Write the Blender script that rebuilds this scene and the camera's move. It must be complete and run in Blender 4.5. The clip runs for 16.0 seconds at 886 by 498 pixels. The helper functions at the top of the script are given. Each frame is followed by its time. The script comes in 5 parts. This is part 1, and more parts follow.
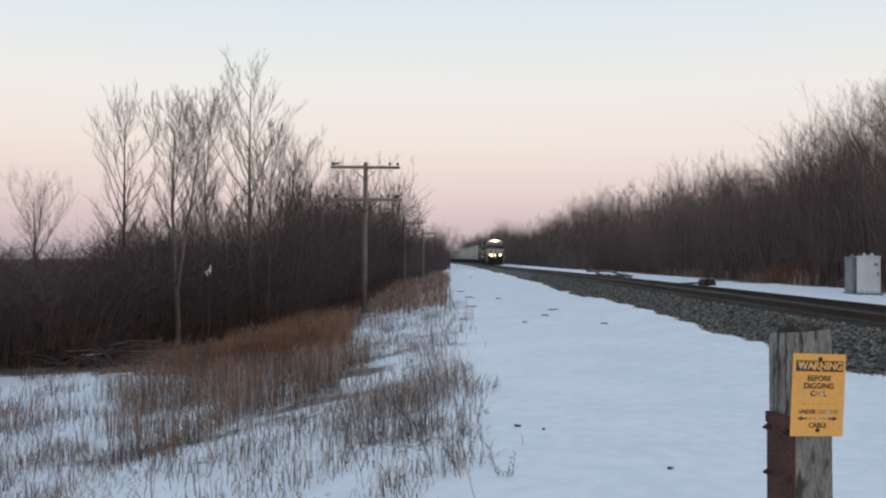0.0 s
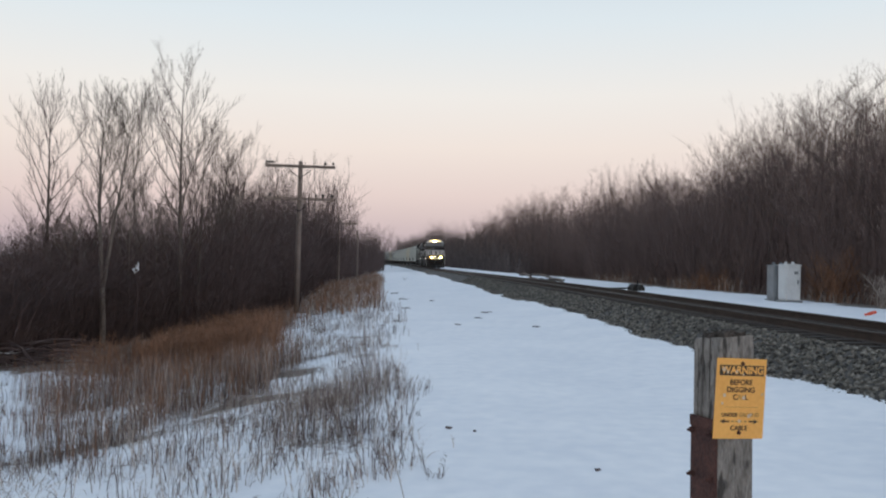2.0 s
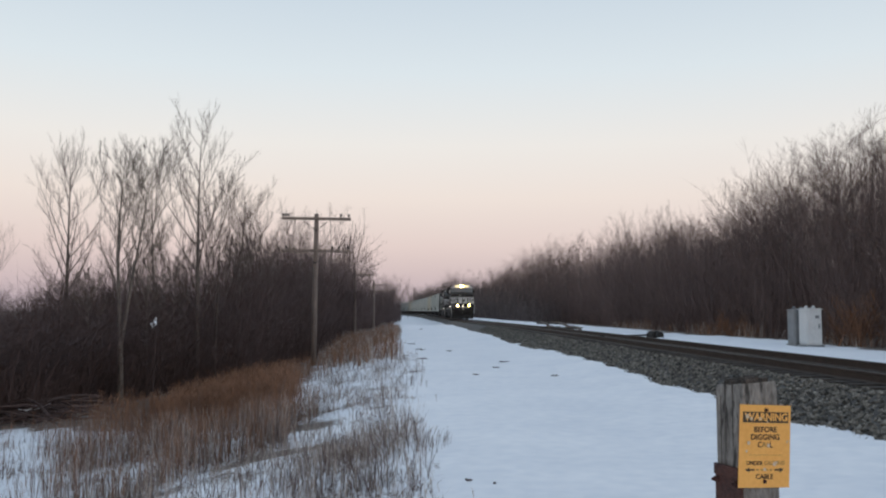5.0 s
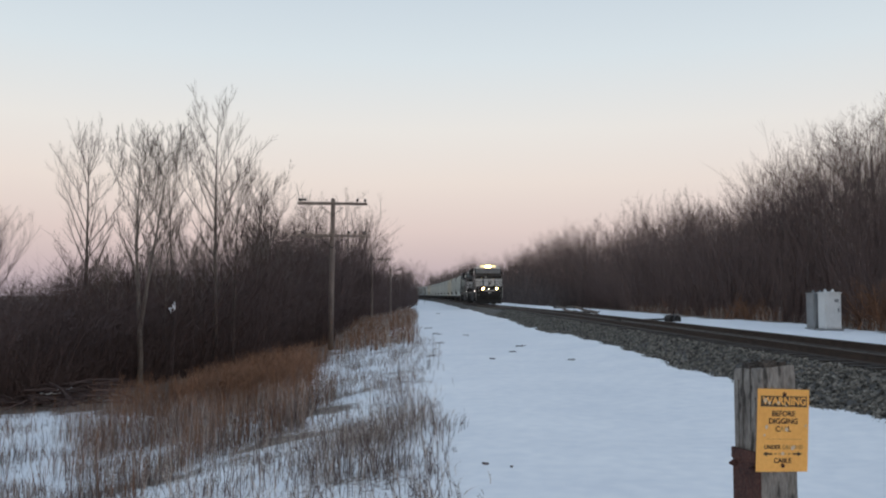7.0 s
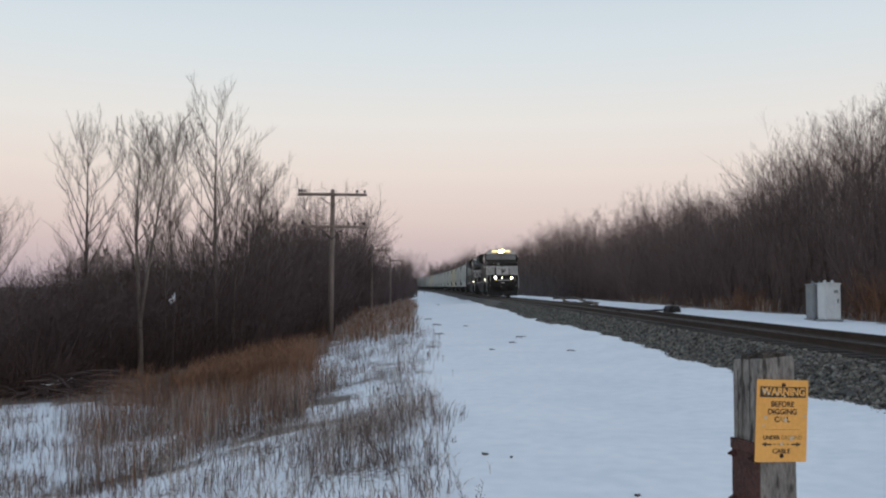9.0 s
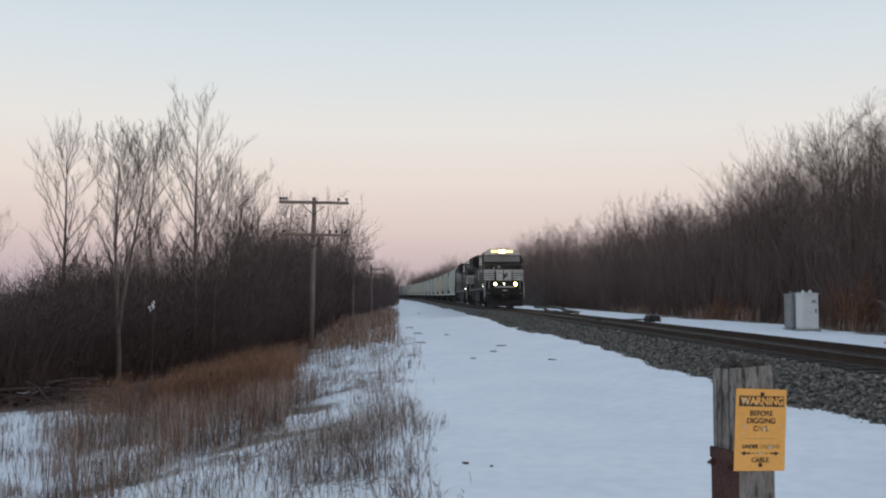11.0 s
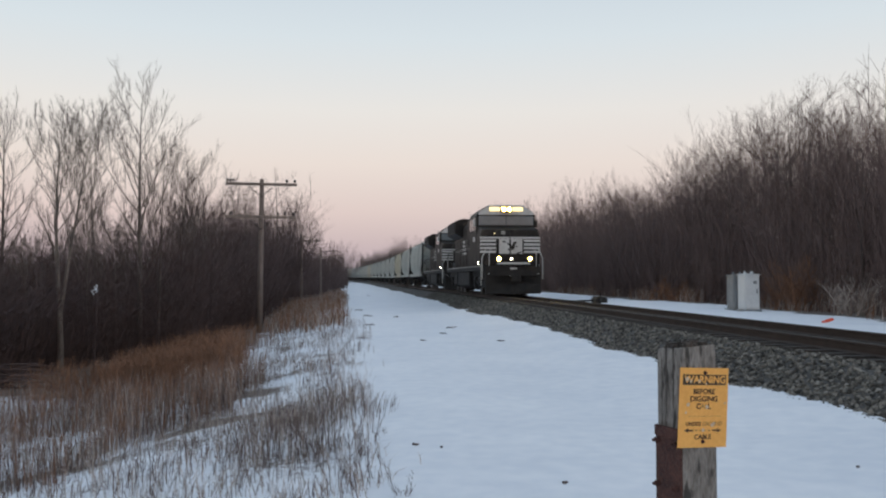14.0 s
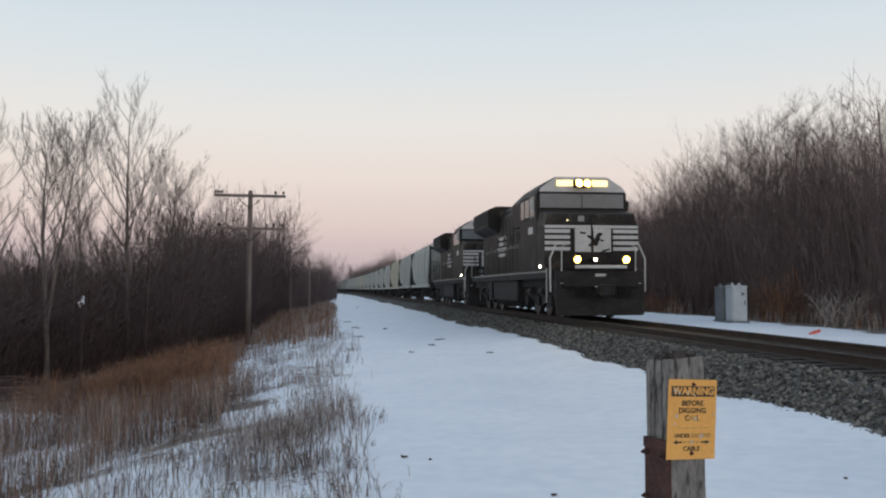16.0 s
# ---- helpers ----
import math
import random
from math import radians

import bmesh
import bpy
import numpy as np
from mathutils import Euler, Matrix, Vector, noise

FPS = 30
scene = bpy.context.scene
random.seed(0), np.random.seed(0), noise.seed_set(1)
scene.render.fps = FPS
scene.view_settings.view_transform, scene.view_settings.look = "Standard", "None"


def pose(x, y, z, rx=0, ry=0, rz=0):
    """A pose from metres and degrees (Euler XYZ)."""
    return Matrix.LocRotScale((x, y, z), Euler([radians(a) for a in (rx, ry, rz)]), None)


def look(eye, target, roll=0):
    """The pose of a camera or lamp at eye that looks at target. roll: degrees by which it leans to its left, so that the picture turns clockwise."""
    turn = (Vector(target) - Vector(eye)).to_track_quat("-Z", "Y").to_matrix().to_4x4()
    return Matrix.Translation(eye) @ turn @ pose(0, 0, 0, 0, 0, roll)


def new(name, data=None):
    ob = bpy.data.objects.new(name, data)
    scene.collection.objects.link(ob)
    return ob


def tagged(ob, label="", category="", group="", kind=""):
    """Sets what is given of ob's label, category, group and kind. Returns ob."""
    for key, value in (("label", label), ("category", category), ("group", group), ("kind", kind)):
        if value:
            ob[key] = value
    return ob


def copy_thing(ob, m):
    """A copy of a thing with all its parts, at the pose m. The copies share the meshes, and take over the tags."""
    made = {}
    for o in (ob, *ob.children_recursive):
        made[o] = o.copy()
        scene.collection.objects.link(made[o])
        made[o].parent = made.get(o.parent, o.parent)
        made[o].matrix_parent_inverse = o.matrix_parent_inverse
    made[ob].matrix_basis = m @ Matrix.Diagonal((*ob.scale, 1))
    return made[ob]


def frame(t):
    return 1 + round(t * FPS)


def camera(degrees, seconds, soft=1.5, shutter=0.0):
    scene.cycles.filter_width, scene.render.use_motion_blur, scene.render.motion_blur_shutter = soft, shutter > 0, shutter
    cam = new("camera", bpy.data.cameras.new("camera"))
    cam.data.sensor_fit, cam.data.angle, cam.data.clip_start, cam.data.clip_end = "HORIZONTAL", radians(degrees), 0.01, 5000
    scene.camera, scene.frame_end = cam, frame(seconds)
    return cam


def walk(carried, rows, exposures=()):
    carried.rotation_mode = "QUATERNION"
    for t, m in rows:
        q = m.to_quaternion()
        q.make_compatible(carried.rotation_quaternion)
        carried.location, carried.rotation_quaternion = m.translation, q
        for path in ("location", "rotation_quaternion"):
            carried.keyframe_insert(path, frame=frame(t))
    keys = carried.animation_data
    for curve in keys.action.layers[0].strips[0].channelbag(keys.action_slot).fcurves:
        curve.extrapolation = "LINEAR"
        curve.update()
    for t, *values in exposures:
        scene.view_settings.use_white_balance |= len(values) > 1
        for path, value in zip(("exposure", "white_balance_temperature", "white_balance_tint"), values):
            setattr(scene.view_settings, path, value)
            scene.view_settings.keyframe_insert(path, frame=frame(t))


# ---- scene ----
EYE = 1.7                       # the eye over the snow strip, metres
cam = camera(54.78, 16.0, soft=2.1)
PATH = [
    (0.0, pose(0, 0, EYE, 90.638, -0.058, 0.256)),
    (0.5, pose(0, 0, EYE, 90.440, -0.170, 0.031)),
    (1.0, pose(0, 0, EYE, 91.546, -0.294, -3.050)),
    (1.5, pose(0, 0, EYE, 92.055, -0.263, -4.220)),
    (2.0, pose(0, 0, EYE, 90.802, -1.054, -4.141)),
    (2.5, pose(0, 0, EYE, 90.692, -1.202, -3.973)),
    (3.0, pose(0, 0, EYE, 93.336, -0.221, -3.194)),
    (5.3, pose(0, 0, EYE, 94.119, -0.129, -3.026)),
    (5.5, pose(0, 0, EYE, 93.432, -0.004, -3.388)),
    (6.0, pose(0, 0, EYE, 93.778, -0.098, -1.870)),
    (6.5, pose(0, 0, EYE, 93.211, -0.016, -1.962)),
    (7.0, pose(0, 0, EYE, 93.075, -0.021, -1.923)),
    (7.5, pose(0, 0, EYE, 92.704, -0.005, -1.562)),
    (8.0, pose(0, 0, EYE, 92.857, -0.117, -1.936)),
    (8.2, pose(0, 0, EYE, 92.441, -0.029, -1.890)),
    (10.5, pose(0, 0, EYE, 92.872, -0.239, -2.422)),
    (11.0, pose(0, 0, EYE, 93.051, -0.216, -3.184)),
    (11.5, pose(0, 0, EYE, 93.028, -0.182, -3.166)),
    (12.0, pose(0, 0, EYE, 92.785, -0.219, -4.330)),
    (12.5, pose(0, 0, EYE, 92.089, -0.185, -5.850)),
    (13.0, pose(0, 0, EYE, 92.358, -0.119, -6.091)),
    (13.5, pose(0, 0, EYE, 91.789, -0.104, -6.249)),
    (14.0, pose(0, 0, EYE, 91.864, -0.005, -6.558)),
    (14.5, pose(0, 0, EYE, 92.016, -0.034, -7.076)),
    (15.0, pose(0, 0, EYE, 92.145, -0.015, -7.091)),
    (15.5, pose(0, 0, EYE, 92.490, -0.032, -7.087)),
    (16.0, pose(0, 0, EYE, 92.650, 0.000, -7.301)),
]
walk(cam, PATH, [(0.0, 0.02), (3.0, 0.0), (6.0, -0.05), (8.0, -0.10), (11.0, -0.10), (16.0, -0.08)])

# ---- world and light: clear winter dusk, the sun just gone behind the camera ----
world = bpy.data.worlds.new("dusk_sky")
scene.world = world
world.use_nodes = True
wn, wl = world.node_tree.nodes, world.node_tree.links
wn.clear()
w_co = wn.new("ShaderNodeTexCoord")
w_sep = wn.new("ShaderNodeSeparateXYZ")
w_ramp = wn.new("ShaderNodeValToRGB")
w_bg = wn.new("ShaderNodeBackground")
w_sky = wn.new("ShaderNodeTexSky")
w_bg2 = wn.new("ShaderNodeBackground")
w_add = wn.new("ShaderNodeAddShader")
w_out = wn.new("ShaderNodeOutputWorld")
w_sky.sky_type, w_sky.sun_disc = "NISHITA", False
w_sky.sun_elevation, w_sky.sun_rotation = radians(1.5), radians(165)
w_bg2.inputs[1].default_value = 0.03
w_bg.inputs[1].default_value = 1.0
SKY = [(0.0, (0.49, 0.42, 0.47)), (0.03, (0.57, 0.475, 0.51)), (0.075, (0.725, 0.60, 0.595)), (0.13, (0.82, 0.72, 0.68)),
       (0.19, (0.82, 0.785, 0.76)), (0.27, (0.70, 0.765, 0.81)), (0.42, (0.50, 0.60, 0.71)), (1.0, (0.33, 0.44, 0.60))]
ramp = w_ramp.color_ramp
ramp.elements[0].position, ramp.elements[1].position = 0.0, 1.0
for at, col in SKY[1:-1]:
    ramp.elements.new(at)
for el, (at, col) in zip(ramp.elements, SKY):
    el.position, el.color = at, (*col, 1)
wl.new(w_co.outputs["Generated"], w_sep.inputs[0])
wl.new(w_sep.outputs["Z"], w_ramp.inputs[0])
wl.new(w_ramp.outputs[0], w_bg.inputs[0])
wl.new(w_sky.outputs[0], w_bg2.inputs[0])
wl.new(w_bg.outputs[0], w_add.inputs[0])
wl.new(w_bg2.outputs[0], w_add.inputs[1])
wl.new(w_add.outputs[0], w_out.inputs[0])

glow = bpy.data.lights.new("sun", "SUN")
glow.energy, glow.angle, glow.color = 0.28, radians(40), (1.0, 0.90, 0.82)
sun = new("sun", glow)
sun.matrix_world = look((0, 0, 60), (-46, 50, 34))


# ---- materials ----
def material(name, c1, c2, scale=4.0, rough=0.8, metal=0.0, bump=0.3, fine=9.0, stretch=(1, 1, 1), vary=0.0, spots=None, world_space=False):
    """Two colours mixed by a coarse and a fine noise, with relief. vary: brightness by object. spots: (colour, scale, threshold)."""
    m = bpy.data.materials.new(name)
    m.use_nodes = True
    n, l = m.node_tree.nodes, m.node_tree.links
    b = n["Principled BSDF"]
    b.inputs["Roughness"].default_value, b.inputs["Metallic"].default_value = rough, metal
    co = n.new("ShaderNodeTexCoord")
    mp = n.new("ShaderNodeMapping")
    mp.inputs["Scale"].default_value = stretch
    if world_space:
        geo = n.new("ShaderNodeNewGeometry")
        l.new(geo.outputs["Position"], mp.inputs[0])
    else:
        l.new(co.outputs["Object"], mp.inputs[0])
    a, f = n.new("ShaderNodeTexNoise"), n.new("ShaderNodeTexNoise")
    a.inputs["Scale"].default_value, f.inputs["Scale"].default_value = scale, scale * fine
    a.inputs["Detail"].default_value = f.inputs["Detail"].default_value = 4
    for q in (a, f):
        l.new(mp.outputs[0], q.inputs["Vector"])
    mid = n.new("ShaderNodeMath")
    mid.operation = "ADD"
    l.new(a.outputs[0], mid.inputs[0]), l.new(f.outputs[0], mid.inputs[1])
    rg = n.new("ShaderNodeMapRange")
    rg.inputs["From Min"].default_value, rg.inputs["From Max"].default_value = 0.75, 1.25
    l.new(mid.outputs[0], rg.inputs[0])
    mx = n.new("ShaderNodeMix")
    mx.data_type = "RGBA"
    mx.inputs[6].default_value, mx.inputs[7].default_value = (*c1, 1), (*c2, 1)
    l.new(rg.outputs[0], mx.inputs[0])
    col = mx.outputs[2]
    if vary:
        oi, vr, hs = n.new("ShaderNodeObjectInfo"), n.new("ShaderNodeMapRange"), n.new("ShaderNodeHueSaturation")
        vr.inputs["To Min"].default_value, vr.inputs["To Max"].default_value = 1 - vary, 1 + vary
        l.new(oi.outputs["Random"], vr.inputs[0]), l.new(vr.outputs[0], hs.inputs["Value"])
        l.new(col, hs.inputs["Color"])
        col = hs.outputs[0]
    if spots:
        sc, ss, th = spots
        sp, sr, sm = n.new("ShaderNodeTexNoise"), n.new("ShaderNodeMapRange"), n.new("ShaderNodeMix")
        sp.inputs["Scale"].default_value, sp.inputs["Detail"].default_value = ss, 6
        l.new(mp.outputs[0], sp.inputs["Vector"])
        sr.inputs["From Min"].default_value, sr.inputs["From Max"].default_value = th, th + 0.08
        sm.data_type = "RGBA"
        sm.inputs[7].default_value = (*sc, 1)
        l.new(sp.outputs[0], sr.inputs[0]), l.new(sr.outputs[0], sm.inputs[0]), l.new(col, sm.inputs[6])
        col = sm.outputs[2]
    l.new(col, b.inputs["Base Color"])
    if bump:
        bp = n.new("ShaderNodeBump")
        bp.inputs["Strength"].default_value, bp.inputs["Distance"].default_value = bump, 0.02
        l.new(f.outputs[0], bp.inputs["Height"]), l.new(bp.outputs[0], b.inputs["Normal"])
    return m


def lamp_glass(name, colour, strength):
    m = bpy.data.materials.new(name)
    m.use_nodes = True
    b = m.node_tree.nodes["Principled BSDF"]
    b.inputs["Base Color"].default_value = (0.8, 0.75, 0.6, 1)
    b.inputs["Emission Color"].default_value, b.inputs["Emission Strength"].default_value = (*colour, 1), strength
    return m


def island_shade(m, low, high):
    """Brightness by mesh island on the way to the base colour."""
    n, l = m.node_tree.nodes, m.node_tree.links
    b = n["Principled BSDF"]
    src = b.inputs["Base Color"].links[0].from_socket
    g, r, h = n.new("ShaderNodeNewGeometry"), n.new("ShaderNodeMapRange"), n.new("ShaderNodeHueSaturation")
    r.inputs["To Min"].default_value, r.inputs["To Max"].default_value = low, high
    l.new(g.outputs["Random Per Island"], r.inputs[0]), l.new(r.outputs[0], h.inputs["Value"])
    l.new(src, h.inputs["Color"]), l.new(h.outputs[0], b.inputs["Base Color"])
    return m


def snow_ground():
    """Snow over soil: clean along the track, thin and broken by dead litter where weeds grow, litter under the woods."""
    # the greyer snow tone paints in the soft shading of drifts
    m = material("snow_ground", (0.775, 0.80, 0.845), (0.89, 0.90, 0.92), 0.5, 0.7, bump=0.25, fine=9, world_space=True)
    n, l = m.node_tree.nodes, m.node_tree.links
    b = n["Principled BSDF"]
    src = b.inputs["Base Color"].links[0].from_socket
    at = n.new("ShaderNodeAttribute")
    at.attribute_name = "litter"
    geo = n.new("ShaderNodeNewGeometry")
    nz, big = n.new("ShaderNodeTexNoise"), n.new("ShaderNodeTexNoise")
    nz.inputs["Scale"].default_value, nz.inputs["Detail"].default_value, nz.inputs["Roughness"].default_value = 15.0, 8, 0.74
    big.inputs["Scale"].default_value, big.inputs["Detail"].default_value = 0.8, 3
    l.new(geo.outputs["Position"], nz.inputs["Vector"]), l.new(geo.outputs["Position"], big.inputs["Vector"])
    s1, s2, r = n.new("ShaderNodeMath"), n.new("ShaderNodeMath"), n.new("ShaderNodeMapRange")
    s1.operation = s2.operation = "ADD"
    l.new(nz.outputs[0], s1.inputs[0]), l.new(at.outputs["Fac"], s1.inputs[1])
    half = n.new("ShaderNodeMath")
    half.operation = "MULTIPLY"
    half.inputs[1].default_value = 0.7
    l.new(big.outputs[0], half.inputs[0])
    l.new(s1.outputs[0], s2.inputs[0]), l.new(half.outputs[0], s2.inputs[1])
    r.inputs["From Min"].default_value, r.inputs["From Max"].default_value = 1.30, 1.39
    l.new(s2.outputs[0], r.inputs[0])
    lit = n.new("ShaderNodeMix")
    lit.data_type = "RGBA"
    lit.inputs[6].default_value, lit.inputs[7].default_value = (0.055, 0.042, 0.036, 1), (0.23, 0.18, 0.145, 1)
    l.new(nz.outputs[0], lit.inputs[0])
    mx = n.new("ShaderNodeMix")
    mx.data_type = "RGBA"
    l.new(r.outputs[0], mx.inputs[0]), l.new(src, mx.inputs[6]), l.new(lit.outputs[2], mx.inputs[7])
    l.new(mx.outputs[2], b.inputs["Base Color"])
    return m


M_SNOW = snow_ground()
M_CRUST = material("snow_patch", (0.80, 0.84, 0.90), (0.88, 0.90, 0.93), 0.5, 0.75, bump=0.2, fine=14)
M_BALLAST = material("ballast_bed", (0.05, 0.047, 0.043), (0.12, 0.11, 0.10), 6, 0.9, bump=0.8, fine=5, world_space=True)
M_STONE = island_shade(material("ballast_stone", (0.080, 0.073, 0.061), (0.18, 0.166, 0.142), 7, 0.9, bump=0.3, world_space=True), 0.22, 1.9)
M_TIE = material("creosoted_timber", (0.026, 0.021, 0.017), (0.06, 0.048, 0.040), 3, 0.85, bump=0.6, stretch=(1, 8, 4), vary=0.3)
M_RAIL = material("rusty_rail", (0.035, 0.023, 0.017), (0.065, 0.043, 0.032), 5, 0.6, 0.3, bump=0.2, world_space=True)
M_RAILTOP = material("polished_rail_head", (0.06, 0.05, 0.045), (0.10, 0.088, 0.08), 3, 0.7, 0.3, bump=0.05, world_space=True)
M_BARK = material("grey_bark", (0.075, 0.060, 0.052), (0.15, 0.122, 0.105), 3, 0.95, bump=0.5, stretch=(3, 3, 0.7), vary=0.25)
M_BARKPALE = material("pale_bark", (0.11, 0.092, 0.080), (0.225, 0.19, 0.165), 2, 0.95, bump=0.4, stretch=(3, 3, 0.7), vary=0.15)
M_TWIG = material("dark_twigs", (0.062, 0.043, 0.042), (0.114, 0.079, 0.073), 0.7, 0.95, bump=0.0, vary=0.25)
# brown twigs, paler than M_TWIG: haze over the wood is mixed into the colour
M_WOODTWIG = material("hazed_wood_twigs", (0.118, 0.084, 0.078), (0.200, 0.142, 0.126), 0.6, 0.95, bump=0.0, vary=0.22)
M_FARWOOD = material("far_twigs", (0.08, 0.064, 0.062), (0.15, 0.118, 0.108), 0.5, 0.95, bump=0.0, vary=0.2)
M_REED = island_shade(material("rust_brown_grass", (0.155, 0.078, 0.045), (0.30, 0.158, 0.092), 1.2, 0.9, bump=0.0), 0.55, 1.3)
M_STRAW = island_shade(material("pale_dry_weed", (0.30, 0.25, 0.215), (0.52, 0.445, 0.39), 1.0, 0.9, bump=0.0), 0.45, 1.3)
M_DARKWEED = island_shade(material("dark_dry_weed", (0.085, 0.060, 0.056), (0.17, 0.122, 0.108), 1.0, 0.9, bump=0.0), 0.6, 1.3)
M_POLE = material("weathered_pole", (0.12, 0.094, 0.082), (0.25, 0.20, 0.17), 2.5, 0.9, bump=0.5, stretch=(5, 5, 0.5), vary=0.1)
M_GLASSY = material("insulator_brown_glass", (0.03, 0.025, 0.025), (0.06, 0.05, 0.05), 5, 0.25, bump=0.0)
M_POST = material("weathered_post", (0.125, 0.110, 0.096), (0.29, 0.265, 0.235), 6, 0.92, bump=0.9, fine=5, stretch=(3, 3, 0.8), spots=((0.05, 0.044, 0.038), 7, 0.56))
M_POSTTOP = material("rotten_post_top", (0.03, 0.026, 0.022), (0.12, 0.10, 0.085), 12, 0.95, bump=1.0)
M_RUST = material("rust_plate", (0.045, 0.022, 0.019), (0.115, 0.048, 0.036), 8, 0.85, 0.2, bump=0.7)
M_SIGN = material("orange_yellow_enamel", (0.76, 0.36, 0.075), (0.85, 0.43, 0.10), 5, 0.5, bump=0.05, spots=((0.50, 0.40, 0.28), 13, 0.70))
M_INK = material("black_print", (0.035, 0.022, 0.012), (0.07, 0.045, 0.02), 40, 0.6, bump=0.0, spots=((0.5, 0.3, 0.08), 55, 0.66))
M_WORN = material("worn_print", (0.30, 0.17, 0.05), (0.62, 0.36, 0.10), 60, 0.6, bump=0.0)
M_SCRATCH = material("worn_pale_spot", (0.52, 0.38, 0.22), (0.66, 0.52, 0.36), 40, 0.7, bump=0.0)
M_CABINET = material("aluminium_paint", (0.62, 0.63, 0.62), (0.74, 0.75, 0.74), 2, 0.45, 0.15, bump=0.05, spots=((0.45, 0.43, 0.40), 3, 0.66))
M_CABGREY = material("galvanised_grey", (0.21, 0.22, 0.225), (0.30, 0.31, 0.315), 3, 0.5, 0.3, bump=0.05)
M_FLAG = material("orange_marker_plastic", (0.75, 0.10, 0.05), (0.85, 0.14, 0.07), 8, 0.5, bump=0.0)
M_BLACK = material("black_locomotive_paint", (0.012, 0.0105, 0.0095), (0.036, 0.029, 0.024), 1.4, 0.55, bump=0.05, fine=12, spots=((0.065, 0.052, 0.042), 1.3, 0.58))
M_GRIME = material("road_grime_steel", (0.011, 0.0095, 0.0085), (0.032, 0.027, 0.023), 2.5, 0.85, bump=0.4)
M_WHITE = material("white_paint", (0.50, 0.48, 0.45), (0.62, 0.60, 0.57), 2.5, 0.5, bump=0.03, spots=((0.40, 0.37, 0.33), 4, 0.68))
M_HANDRAIL = material("pale_handrail_paint", (0.50, 0.48, 0.44), (0.62, 0.60, 0.55), 6, 0.5, bump=0.0)
M_DULL = material("grimy_pale_paint", (0.20, 0.185, 0.165), (0.36, 0.34, 0.31), 2.5, 0.7, bump=0.05, stretch=(1, 0.4, 1))
# base lifted to grey: the windshield's sky reflection is put into the colour
M_WINDOW = material("sky_grey_glass", (0.17, 0.19, 0.195), (0.21, 0.23, 0.235), 0.4, 0.12, bump=0.0)
M_SIDEGLASS = material("dark_side_glass", (0.02, 0.022, 0.024), (0.035, 0.038, 0.04), 2, 0.12, bump=0.0)
M_WHEEL = material("worn_wheel_steel", (0.09, 0.075, 0.065), (0.18, 0.16, 0.14), 6, 0.5, 0.7, bump=0.1)
M_HOPGREY = material("grey_green_hopper_paint", (0.36, 0.37, 0.33), (0.50, 0.505, 0.455), 1.0, 0.6, bump=0.04, stretch=(1, 1, 0.4), vary=0.14, spots=((0.22, 0.19, 0.165), 1.1, 0.66))
M_HOPTAN = material("cream_hopper_paint", (0.44, 0.40, 0.29), (0.55, 0.50, 0.38), 1.0, 0.6, bump=0.04, stretch=(1, 1, 0.4), spots=((0.3, 0.24, 0.18), 1.1, 0.66))
M_BLACK.node_tree.nodes["Principled BSDF"].inputs["Specular IOR Level"].default_value = 0.2
M_WINDOW.node_tree.nodes["Principled BSDF"].inputs["Specular IOR Level"].default_value = 0.35
M_HEAD = lamp_glass("lit_headlight_bulb", (1.0, 0.72, 0.26), 420.0)
# lamp face; its yellow emission stands in for the halo of glare
M_BOWL = lamp_glass("lit_bowl_with_halo", (1.0, 0.62, 0.07), 8.0)
M_DITCH = lamp_glass("lit_ditch_bulb", (1.0, 0.66, 0.20), 420.0)
M_BOARD = lamp_glass("lit_number_board", (1.0, 0.76, 0.30), 1.7)
M_STEP = lamp_glass("lit_step_light", (1.0, 0.86, 0.62), 14.0)


